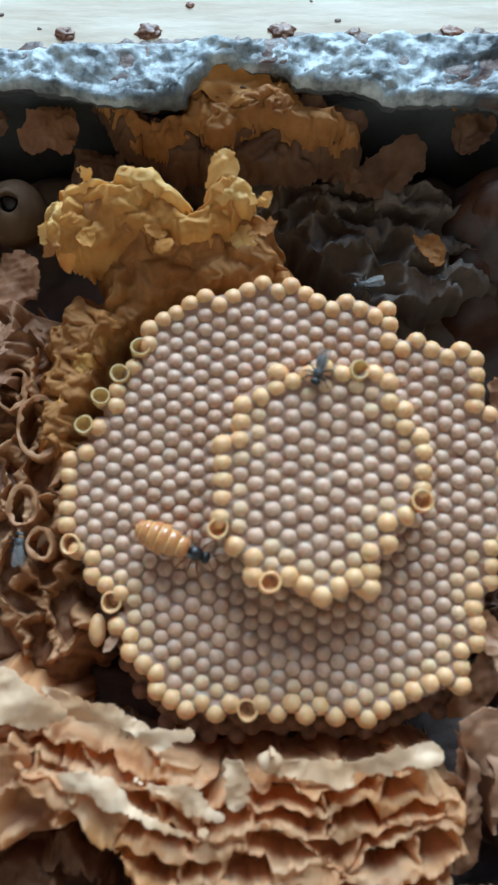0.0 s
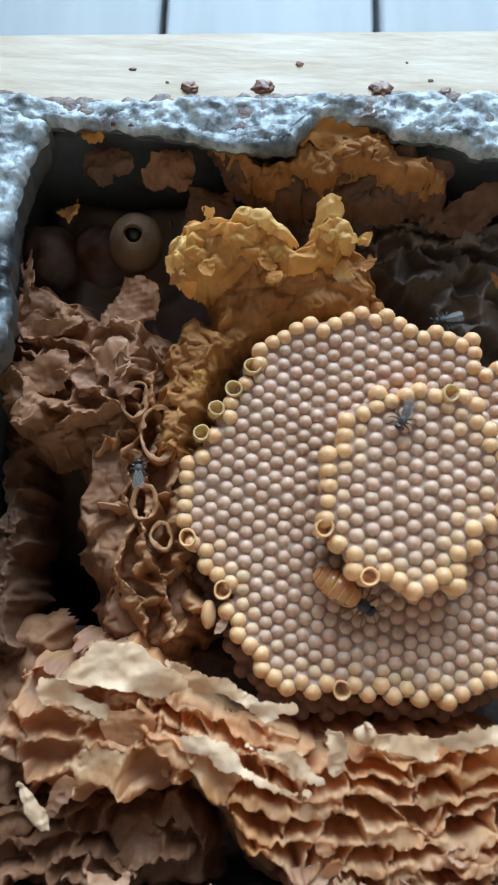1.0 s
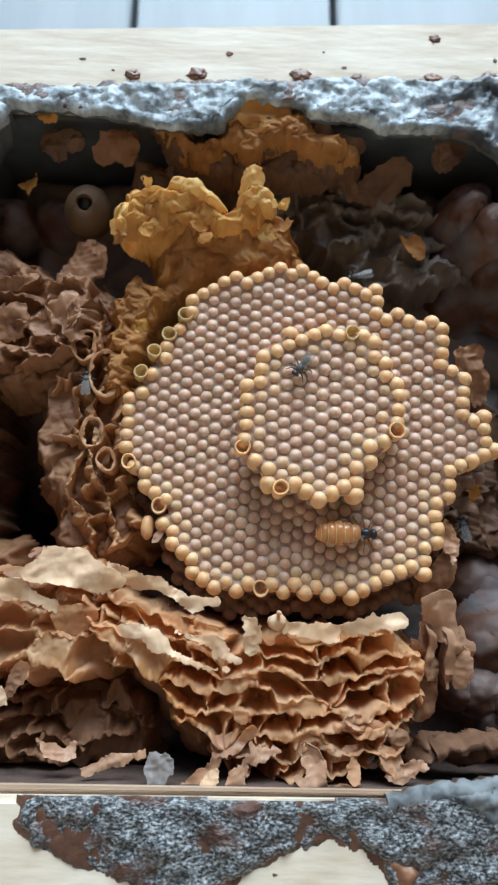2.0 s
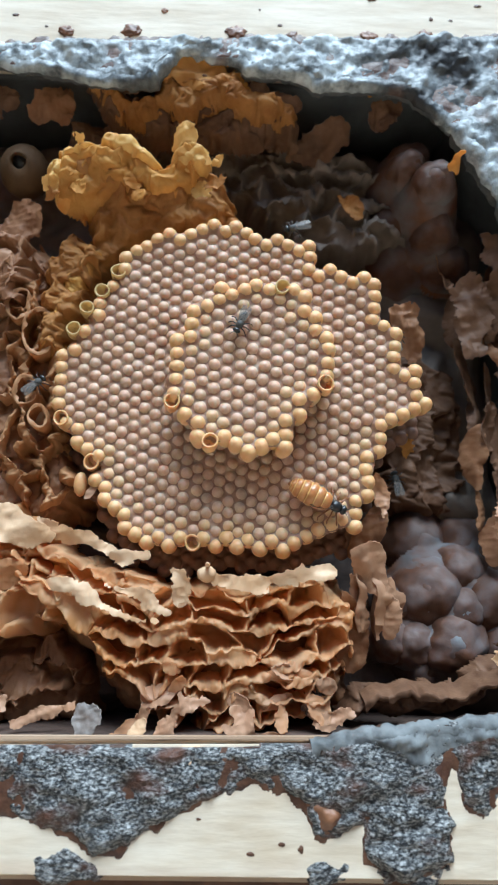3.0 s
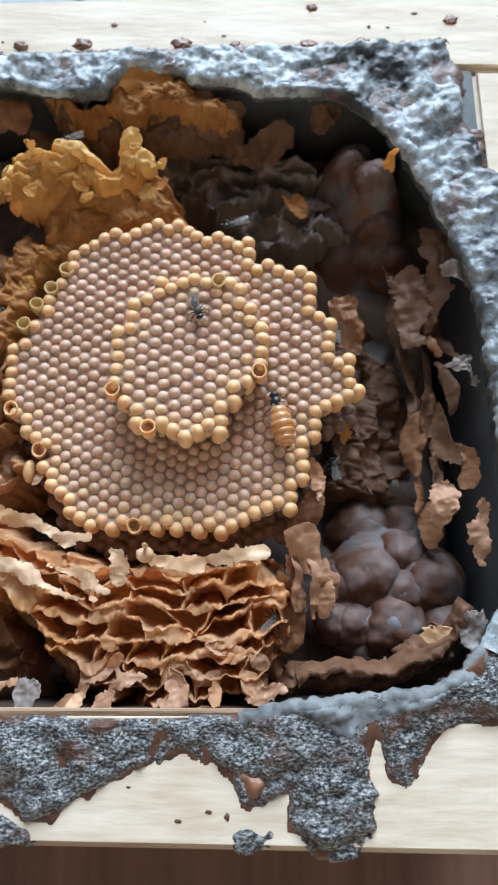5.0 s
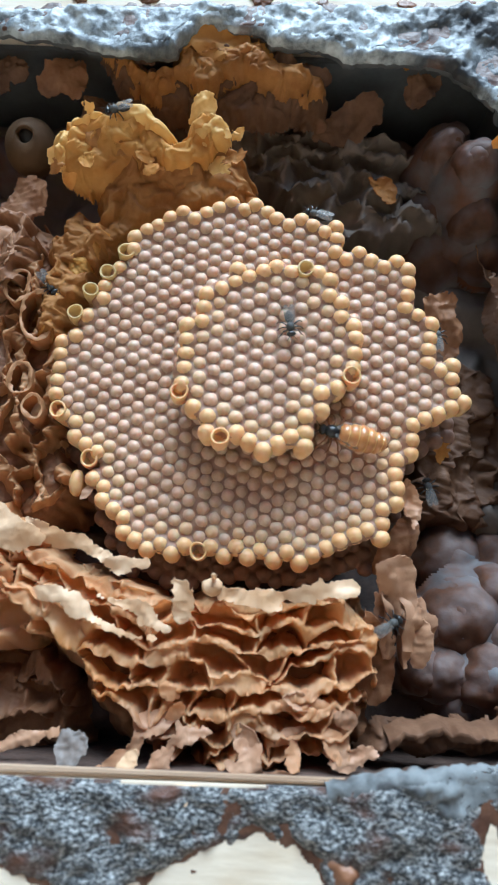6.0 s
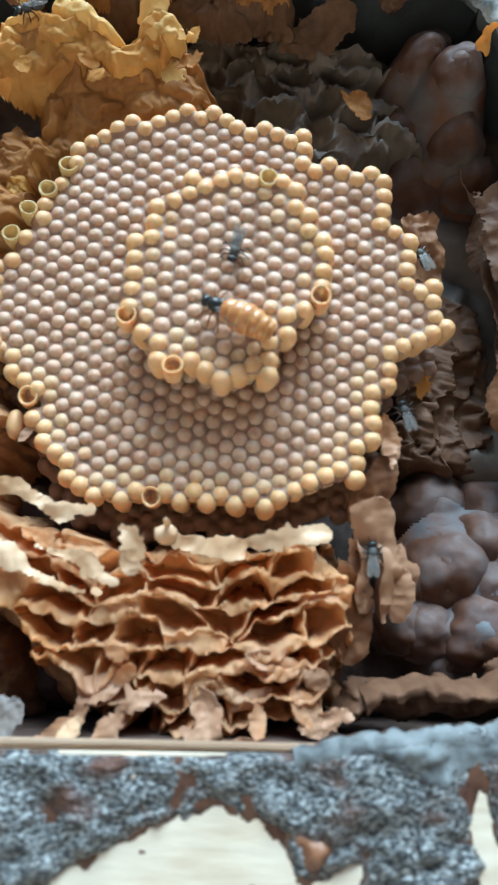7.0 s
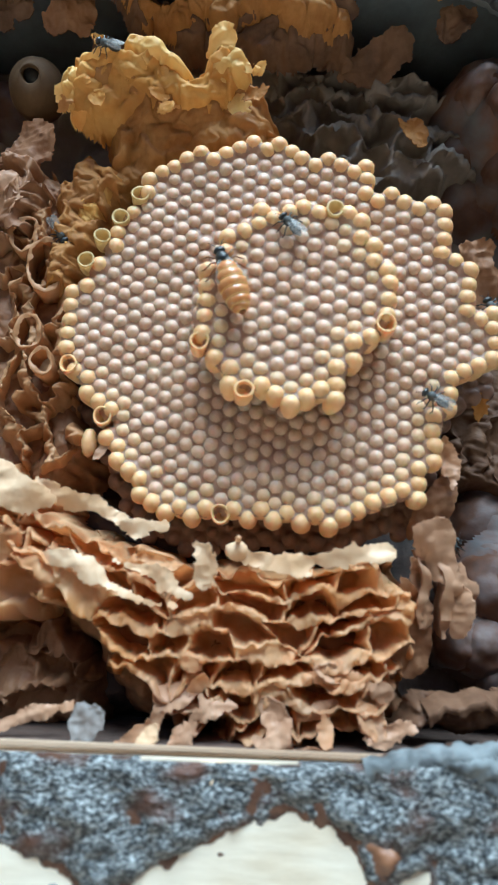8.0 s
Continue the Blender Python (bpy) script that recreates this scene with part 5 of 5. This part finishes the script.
torn_wall(curtain, [(29.5, -66.0), (36, -65.0), (43, -64.2), (48, -63.8), (53.5, -61.2), (57.5, -57.8), (60.5, -53.5)], (113.5, 114.5, 115, 116, 117, 117), 5, lean=(0, 1.5), flare=1.0, seed=581.0, mat=CERUMEN_BROWN_SHADE, fold=1.1, rag=1.3, thick=0.22, side=1, droop=0.35, name="rolled_band")
crumpled(curtain, [(27, -68), (30, -64.5), (40, -63.2), (48, -62.6), (54, -60), (57, -57.4), (59, -58.6), (56, -62), (50, -66), (42, -67.5)], 111.5, CERUMEN_BROWN_SHADE, 587.0, (0.08, 0.25), size=3.4, high=1.6, step=0.25, skirt=1.2)
scrap(curtain, [(50.5, -58.6), (54.0, -57.2), (56.6, -57.6), (55.4, -59.2), (52.6, -59.6)], 116.6, 591.0, CERUMEN_PALE, (0.1, 0.3), bend=0.6, jag=0.4, thick=0.14)

bracket = thing("cerumen_bracket", "drooping rosy brown cerumen flaps at the corner of the brood comb", "cerumen sheets")
for k, (z, mat, tilt, outline) in enumerate((
        (112.0, CERUMEN_ROSE, (-0.1, 0.3), [(27.3, -40.4), (33.1, -38.8), (35.0, -46.1), (38.0, -48.2), (36.8, -52.7), (32.8, -48.2), (29.7, -46.1)]),
        (110.5, CERUMEN_ROSE, (-0.3, 0.3), [(28.2, -44.5), (30.5, -45.5), (31.8, -53.2), (29.7, -54.0), (28.8, -50.2)]),
        (110.0, CERUMEN_ROSE, (0.6, 0.2), [(33.0, -47.0), (36.0, -49.0), (36.4, -54.0), (34.6, -56.0), (33.0, -52.0)]),
        (109.5, CERUMEN_PINK, (0.1, 0.2), [(29.3, -35.2), (34.4, -30.8), (35.0, -36.3), (32.4, -39.6), (28.6, -40.7)]),
        (108.0, CERUMEN_PINK, (0, 0.3), [(26.0, -46.0), (30.0, -50.0), (32.0, -58.0), (28.0, -62.0), (25.0, -56.0)]))):
    scrap(bracket, outline, z, 601.0 + 2.3 * k, mat, tilt, bend=1.2, jag=0.3, thick=0.16)

for k, (pts, top) in enumerate((([(28.6, -43.0), (29.6, -47.0), (29.2, -52.0), (29.8, -54.5)], (112.5, 112.5, 111, 109)), ([(31.4, -44.0), (32.6, -48.0), (32.2, -53.5), (32.8, -56.0)], (113, 112.5, 111, 109)),
                                ([(34.6, -45.0), (36.2, -48.5), (36.0, -52.0), (36.8, -54.0)], (112.5, 112, 110.5, 109)))):
    torn_wall(bracket, pts, top, 6, lean=(0.8, 0.5), flare=1.5, seed=641 + 3.1 * k, mat=CERUMEN_ROSE, fold=0.6, rag=0.7, side=-1, thick=0.12, name="fin")

# Added backing that closes the depth under the sheets, dark for the shade there.
def bed(name, label, poly, z, seed, mat, amp=2.5, knobs=0.0, step=0.9):
    p = np.array(poly, float)
    gx, gy = np.meshgrid(np.arange(p[:, 0].min(), p[:, 0].max(), step), np.arange(p[:, 1].min(), p[:, 1].max(), step))
    d = inside(poly, gx, gy)
    wx, wy = gx + 2.0 * rough(gx * 0.1, gy * 0.1, seed + 1), gy + 2.0 * rough(gx * 0.1, gy * 0.1, seed + 2)
    gz = z + amp * rough(gx * 0.06, gy * 0.06, seed) + knobs * lumps(wx / 11, wy / 11, seed + 3) + 0.3 * rough(gx * 0.4, gy * 0.4, seed + 4) - np.clip(4 - d, 0, 60) * 1.1
    gz = np.maximum(gz, 14.5)
    keep = d > -25
    quad = keep[:-1, :-1] & keep[1:, :-1] & keep[:-1, 1:] & keep[1:, 1:]
    ob = mesh_part(name, grid_mesh(name, np.stack([gx, gy, gz], axis=-1) * MM, keep=quad), mat)
    return tagged(ob, label, "cerumen bed", kind="stuff")


bed("cerumen_bed", "dark brown wax backing added under the sheets, shade in its colour", [(-61, -71), (66, -71), (66, -45), (30, -42), (-25, -30), (-40, -32), (-61, -38)], 94, 5.0, DEEP_WAX_SHADE, 2.0, 2.0)
bed("cerumen_bed", "dark lumpy wax in the hive bottom, shade and haze in its colour", [(-61, 8), (-30, 0), (20, 0), (66, -45), (66, 59), (-61, 59)], 88, 8.0, CERUMEN_DEEP_SHADE, 3.0, 7.0)


# ---- honey pots ----
def honey_pot(at, r, tall, seed, label):
    bm = bmesh.new()
    bmesh.ops.create_icosphere(bm, subdivisions=5, radius=1.0)
    for v in bm.verts:
        k = 1 + 0.11 * fbm(v.co.x * 1.2, v.co.y * 1.2, v.co.z * 1.2 + seed, 2) + 0.018 * fbm(v.co.x * 4, v.co.y * 4, v.co.z * 4 + seed, 3)
        v.co = Vector((v.co.x * r * k * MM, v.co.y * r * k * MM, v.co.z * tall * k * MM))
    pot = part("honey_pot", bm, POT_WAX)
    pot.location = (at[0] * MM, at[1] * MM, (at[2] - tall) * MM)
    return tagged(pot, label, "honey pot", group="honey pots in the hive")


POTS = ((46, -47.5, 105.5, 8, 9), (42, -57, 104.5, 5.5, 7), (50, -57, 107.5, 7, 9), (58, -49, 106.5, 7.5, 9), (38.5, -56.5, 103.5, 5, 7), (59.5, -57, 106, 5.5, 7), (47, -37, 97, 8, 8), (57, -38, 98, 8, 8), (52, -51, 106, 6, 8), (53, -43.5, 104, 6, 8), (40, -49, 103, 5.5, 8), (44.5, -62, 102, 5, 7), (54.5, -61.5, 104.5, 4.5, 7),
                                        (48.5, 37, 117.5, 5.0, 7), (43.5, 42, 115.5, 4.5, 8), (45, 46, 112, 5, 8), (50.5, 30, 110, 5.5, 9), (44, 36, 106, 8, 10), (54, 25, 105, 6.5, 10), (45, 27, 101, 9, 10), (36, 42, 98, 9, 10), (47, 14, 94, 9, 10), (33, 27, 90, 10, 8), (-48, 44, 103, 7, 9), (-58, 42, 106, 6, 8))
for k, (x, y, z, r, tall) in enumerate(POTS):
    honey_pot((x, y, z), r, tall, 700 + k * 1.9, "dark brown rounded honey pot with a grey sky sheen in its colour")


def pot_web(pots, label):
    """Smooth wax that fills the clefts between the pots of a cluster."""
    p = np.array(pots, float)
    gx, gy = np.meshgrid(np.arange(p[:, 0].min() - 9, p[:, 0].max() + 9, 0.5), np.arange(p[:, 1].min() - 9, p[:, 1].max() + 9, 0.5))
    total = np.zeros(gx.shape)
    for x, y, z, r, tall in pots:
        total += np.exp(1.2 * (z - 100 - 0.95 * tall * ((gx - x) ** 2 + (gy - y) ** 2) / (r * 1.12) ** 2))
    gz = 100 + np.log(total + 1e-9) / 1.2 - 0.3 + 0.35 * rough(gx * 0.3, gy * 0.3, 8.0)
    keep = (gz > 96) & (gx < 67.5)
    quad = keep[:-1, :-1] & keep[1:, :-1] & keep[:-1, 1:] & keep[1:, 1:]
    tagged(mesh_part("pot_wax", grid_mesh("pot_wax", np.stack([gx, gy, gz], axis=-1) * MM, keep=quad), POT_WAX), label, "wax")


pot_web(POTS[:13], "smooth brown wax joining the honey pots")
pot_web(POTS[13:20], "smooth brown wax joining the honey pots by the corner")
spout = thing("wax_spout", "small tan wax tip on a honey pot", "wax tip")
flake(spout, (50.5, 37, 120.5), 2.6, 4, (60, 20, 20), 731, CERUMEN_GOLD, 0.3)


def vent_pot():
    """The tan round pot with a dark hole in its top."""
    seg = 28
    prof = [(0.30, -1.6), (0.31, 0.1), (0.36, 0.35), (0.42, 0.2), (0.62, -0.3), (0.88, -1.8), (1.0, -4.0), (0.95, -6.5), (0.7, -9.0), (0.3, -10.0)]
    pts = np.array([[(5.2 * f * math.cos(2 * math.pi * s / seg), 5.2 * f * math.sin(2 * math.pi * s / seg) * 1.1, z) for s in range(seg)] for f, z in prof])
    pts[:3, :, 1] += 1.6
    ob = mesh_part("wax_pot", grid_mesh("wax_pot", pts * MM, closed=True), CERUMEN_DEEP_SHADE)
    # A black plug in the mouth stands in for the darkness inside.
    hole = part("hole", blob(1.7, 1.8, 1.0, 16, 8, 0, 0, (0, 1.6, -1.8)), BEE_BLACK, ob, "black plug standing in for the dark inside the mouth")
    ob.matrix_basis = pose(-38.8 * MM, 38.6 * MM, 112 * MM, 25, 0, 0)
    ob.data.materials[0] = POT_TAN
    return tagged(ob, "round tan wax pot with a dark open mouth", "wax pot")


vent_pot()


# ---- bees ----
def limb(parent, pts, r, mat, name="leg"):
    """A thin jointed limb through points in millimetres."""
    line = np.array(pts, float)
    seg, rows = 6, []
    for i, p in enumerate(line):
        t = line[min(i + 1, len(line) - 1)] - line[max(i - 1, 0)]
        q = Vector(t).to_track_quat("Z", "Y")
        rr = r * (1 - 0.5 * i / (len(line) - 1))
        rows.append([tuple(Vector(p) + q @ Vector((rr * math.cos(2 * math.pi * s / seg), rr * math.sin(2 * math.pi * s / seg), 0))) for s in range(seg)])
    return mesh_part(name, grid_mesh(name, np.array(rows) * MM, closed=True), mat, parent)


def wing_mesh(length, width, at, turn, parent, tilt=8):
    n = 9
    pts = np.zeros((n, 5, 3))
    for i in range(n):
        u = i / (n - 1)
        w = width * (0.18 + 0.82 * math.sin(math.pi * min(1, u * 0.62 + 0.08)) ** 0.9) * (1 if u < 0.93 else 0.6)
        for j in range(5):
            v = j / 4 - 0.5
            pts[i, j] = (-u * length, v * w, 0.10 * math.sin(3 * u) + 0.05 * v)
    ob = mesh_part("wing", grid_mesh("wing", pts * MM), BEE_WING, parent, "smoky translucent wing")
    ob.matrix_basis = pose(at[0] * MM, at[1] * MM, at[2] * MM, tilt * (1 if turn > 0 else -1), 6, turn)
    return thicken(ob, 0.03)


def worker_bee(label, size=1.0):
    bee = thing("worker_bee", label, "bee", group="worker bees on the combs")
    bee.scale = (size, size, size)
    part("thorax", blob(0.85, 0.72, 0.68, 16, 12, 0.08, 1.0, (0.15, 0, 1.0)), BEE_GREY, bee, "dark hairy thorax")
    head = part("head", blob(0.48, 0.72, 0.55, 14, 10, 0.05, 2.0, (1.35, 0, 0.85)), BEE_BLACK, bee)
    for s in (-1, 1):
        part("eye", blob(0.25, 0.18, 0.36, 10, 8, 0, 0, (1.38, 0.58 * s, 0.9)), BEE_BLACK, head)
        limb(head, [(1.7, 0.2 * s, 1.0), (2.15, 0.5 * s, 1.15), (2.55, 0.85 * s, 0.85)], 0.06, BEE_BLACK, "antenna")
        for x0, x1, y1 in ((0.6, 1.3, 1.7), (0.2, 0.15, 1.9), (-0.25, -1.1, 1.8)):
            limb(bee, [(x0, 0.5 * s, 0.75), ((x0 + x1) / 2, 1.25 * s, 1.05), (x1, y1 * s, 0.35), (x1 + 0.15, (y1 + 0.3) * s, 0.0)], 0.13, BEE_BLACK)
        wing_mesh(3.3, 1.0, (-0.05, 0.28 * s, 1.5), -4 * s, bee)
    part("abdomen", blob(1.15, 0.72, 0.62, 16, 12, 0.03, 3.0, (-1.55, 0, 0.9)), BEE_BLACK, bee)
    return bee


def queen_bee():
    queen = thing("queen_bee", "large queen with a swollen banded amber abdomen", "bee")
    queen.scale = (1.18, 1.18, 1.18)
    part("thorax", blob(1.05, 0.9, 0.85, 16, 12, 0.06, 1.0, (2.9, 0, 1.5)), BEE_BLACK, queen)
    head = part("head", blob(0.55, 0.8, 0.6, 14, 10, 0.05, 2.0, (4.2, 0, 1.3)), BEE_BLACK, queen)
    for s in (-1, 1):
        limb(head, [(4.6, 0.25 * s, 1.4), (5.2, 0.7 * s, 1.6), (5.7, 1.1 * s, 1.2)], 0.07, BEE_BLACK, "antenna")
        for x0, x1, y1 in ((3.3, 4.2, 2.2), (2.8, 2.7, 2.5), (2.3, 1.2, 2.6)):
            limb(queen, [(x0, 0.6 * s, 1.1), ((x0 + x1) / 2, 1.6 * s, 1.5), (x1, y1 * s, 0.5), (x1 + 0.2, (y1 + 0.35) * s, 0.0)], 0.15, QUEEN_BAND)
        wing_mesh(3.6, 1.1, (2.5, 0.5 * s, 2.2), -16 * s, queen)
    # The abdomen: overlapping rings, each with a golden hind edge.
    spans = ((1.95, 0.75, 1.05, 1.45), (0.75, -0.55, 1.5, 1.75), (-0.55, -1.85, 1.78, 1.75), (-1.85, -3.05, 1.72, 1.5), (-3.05, -4.1, 1.46, 1.22), (-4.1, -4.8, 1.16, 0.66))
    for x0, x1, r0, r1 in spans:
        rows = []
        for u in np.linspace(-0.06, 1.0, 6):
            r = r0 + (r1 - r0) * u + 0.20 * math.sin(math.pi * max(0, u)) - (0.16 if u < 0 else 0)
            rows.append([(x0 + (x1 - x0) * u, r * math.cos(a), 1.75 + 0.92 * r * math.sin(a)) for a in np.linspace(0, 2 * math.pi, 20, endpoint=False)])
        ring = mesh_part("abdomen_ring", grid_mesh("abdomen_ring", np.array(rows) * MM, closed=True), QUEEN_AMBER, queen, "glossy amber abdomen ring")
        rows = []
        for u, dr in ((0.86, -0.04), (0.93, 0.02), (1.0, 0.02), (1.03, -0.12)):
            r = r0 + (r1 - r0) * u + 0.20 * math.sin(math.pi * min(1, u)) + dr
            rows.append([(x0 + (x1 - x0) * u, r * math.cos(a), 1.75 + 0.92 * r * math.sin(a)) for a in np.linspace(0, 2 * math.pi, 20, endpoint=False)])
        mesh_part("band", grid_mesh("band", np.array(rows) * MM, closed=True), QUEEN_GOLD, ring, "thin golden seam")
    part("abdomen_tip", blob(0.35, 0.4, 0.4, 10, 8, 0, 0, (-4.9, 0, 1.75)), QUEEN_BAND, queen)
    return queen


bee_young = worker_bee("small black worker bee with smoky wings walking on the young comb")
bee_tower = worker_bee("small black worker bee on the golden cerumen crown")
bee_back = worker_bee("small black worker bee behind the edge of the wide comb")
bee_flap = worker_bee("small black worker bee climbing over torn cerumen flaps")
bee_edge = worker_bee("small black worker bee under the rim of the wide comb")
bee_rim = worker_bee("small black worker bee on rim cells of the wide comb")
bee_bank = worker_bee("small black worker bee among the brown cerumen folds")
queen = queen_bee()


def bee_rows(rows, lift=0.0):
    return [(t, pose(x * MM, y * MM, (z + lift) * MM, 0, p[0] if p else 0, h)) for t, x, y, z, h, *p in rows]


def motions():
    walk(bee_young, bee_rows([
        (0.0, 9.1, 6.6, 123.0, -109), (0.5, 8.3, 5.9, 122.9, -107), (1.0, 7.1, 2.5, 122.6, -115), (1.5, 5.1, -0.8, 122.3, -152), (2.0, 5.3, 0.0, 122.4, -130), (2.2, 6.3, 0.3, 122.4, -123),
        (3.3, 7.3, -0.5, 122.4, -114), (3.5, 7.5, 0.1, 122.4, -111), (4.0, 8.4, 1.1, 122.6, -92), (4.2, 8.6, 1.8, 122.6, -89), (5.3, 11.7, 0.4, 122.6, -67), (5.5, 11.9, 0.3, 122.6, -70),
        (6.0, 12.6, -3.3, 122.4, -82), (6.5, 10.8, -5.4, 122.1, -106), (7.0, 10.3, -4.8, 122.2, -106), (7.5, 9.5, 0.0, 122.5, -186), (8.0, 7.9, 4.3, 122.8, -228)]))
    walk(queen, bee_rows([
        (0.0, -11.2, -15.8, 113.6, -24), (0.5, -8.5, -18.3, 113.5, -38), (1.0, -0.9, -23.7, 113.6, -34), (1.5, 7.4, -28.2, 113.7, -13), (2.0, 14.3, -28.8, 114.2, 0), (2.2, 15.2, -28.5, 114.3, 10),
        (3.3, 23.0, -33.6, 114.3, -34), (3.5, 21.9, -35.3, 114.1, -6), (4.0, 24.8, -30.2, 114.8, 58), (4.2, 25.3, -27.4, 115.2, 73), (5.3, 27.0, -18.1, 116.2, 132), (5.5, 26.0, -20.0, 116.1, 167),
        (6.0, 23.0, -20.0, 116.5, 169, -10), (6.5, 17.3, -19.0, 121.0, 138, -14), (7.0, 10.9, -15.0, 121.6, 153), (7.5, 2.4, -10.0, 121.7, 130), (8.0, -0.6, -5.4, 121.9, 111)]))
    walk(bee_tower, bee_rows([(0.0, -16, 42, 113, -170, 30), (4.2, -16, 42, 114, -170, 20), (5.3, -17.3, 41.3, 120.3, -169), (5.5, -17.5, 38.9, 120.6, -187), (6.0, -19.6, 38.7, 120.6, -167), (6.5, -22.2, 38.9, 120.6, -158),
                              (7.0, -23.7, 38.0, 120.6, -160), (7.5, -22.7, 38.5, 120.6, -165), (8.0, -23.1, 38.0, 120.8, -204)]))
    walk(bee_back, bee_rows([(0.0, 19, 26, 110, 190), (2.2, 18, 24, 112, 190), (3.3, 17.6, 21.8, 117.6, 186), (3.5, 17.2, 21.3, 117.6, 160), (5.5, 17.7, 23.0, 117.0, 200), (6.0, 16.9, 20.8, 117.5, 160), (6.5, 23.8, 15.5, 116.5, 100),
                             (7.0, 25, 15, 114.5, 60), (8.0, 26, 15, 112.5, 40)]))
    walk(bee_flap, bee_rows([(0.0, 20, -66, 110.5, 40), (3.5, 22, -65, 112, 43), (4.0, 23.8, -63.2, 112.5, 43), (5.5, 27.2, -51.9, 112, 55), (6.0, 30.4, -49.0, 112, 31), (6.5, 32.3, -47.0, 112, 88), (7.0, 31.0, -46.3, 112, 88),
                             (7.5, 33, -44, 110, 60), (8.0, 35, -42, 108, 40)]))
    walk(bee_edge, bee_rows([(0.0, 39, 3, 110, 89), (5.5, 39, 2, 111, 89), (6.5, 39.3, -1.2, 115, 89), (7.0, 39.2, -0.3, 115, 114), (7.5, 39.3, -2.8, 115, 88), (8.0, 40.8, -4.7, 115, 115)]))
    walk(bee_rim, bee_rows([(0.0, 38, -26, 108, 100), (6.5, 38, -26, 108, 100), (7.0, 36.5, -25, 112, 105), (7.5, 33.3, -23.4, 116.2, 121), (8.0, 30.5, -20.7, 116.8, 148)]))
    walk(bee_bank, bee_rows([(0.0, -33.8, -15.2, 110.5, 93), (2.0, -35.7, 1.0, 110.5, 94), (3.5, -29.8, -11.7, 111.5, 29), (5.5, -31.3, 8.5, 111.5, 27), (6.0, -30.2, 7.8, 111.5, -50), (6.5, -29.6, 7.4, 111.5, 3), (8.0, -30, 7.8, 111.5, -56)]))


motions()
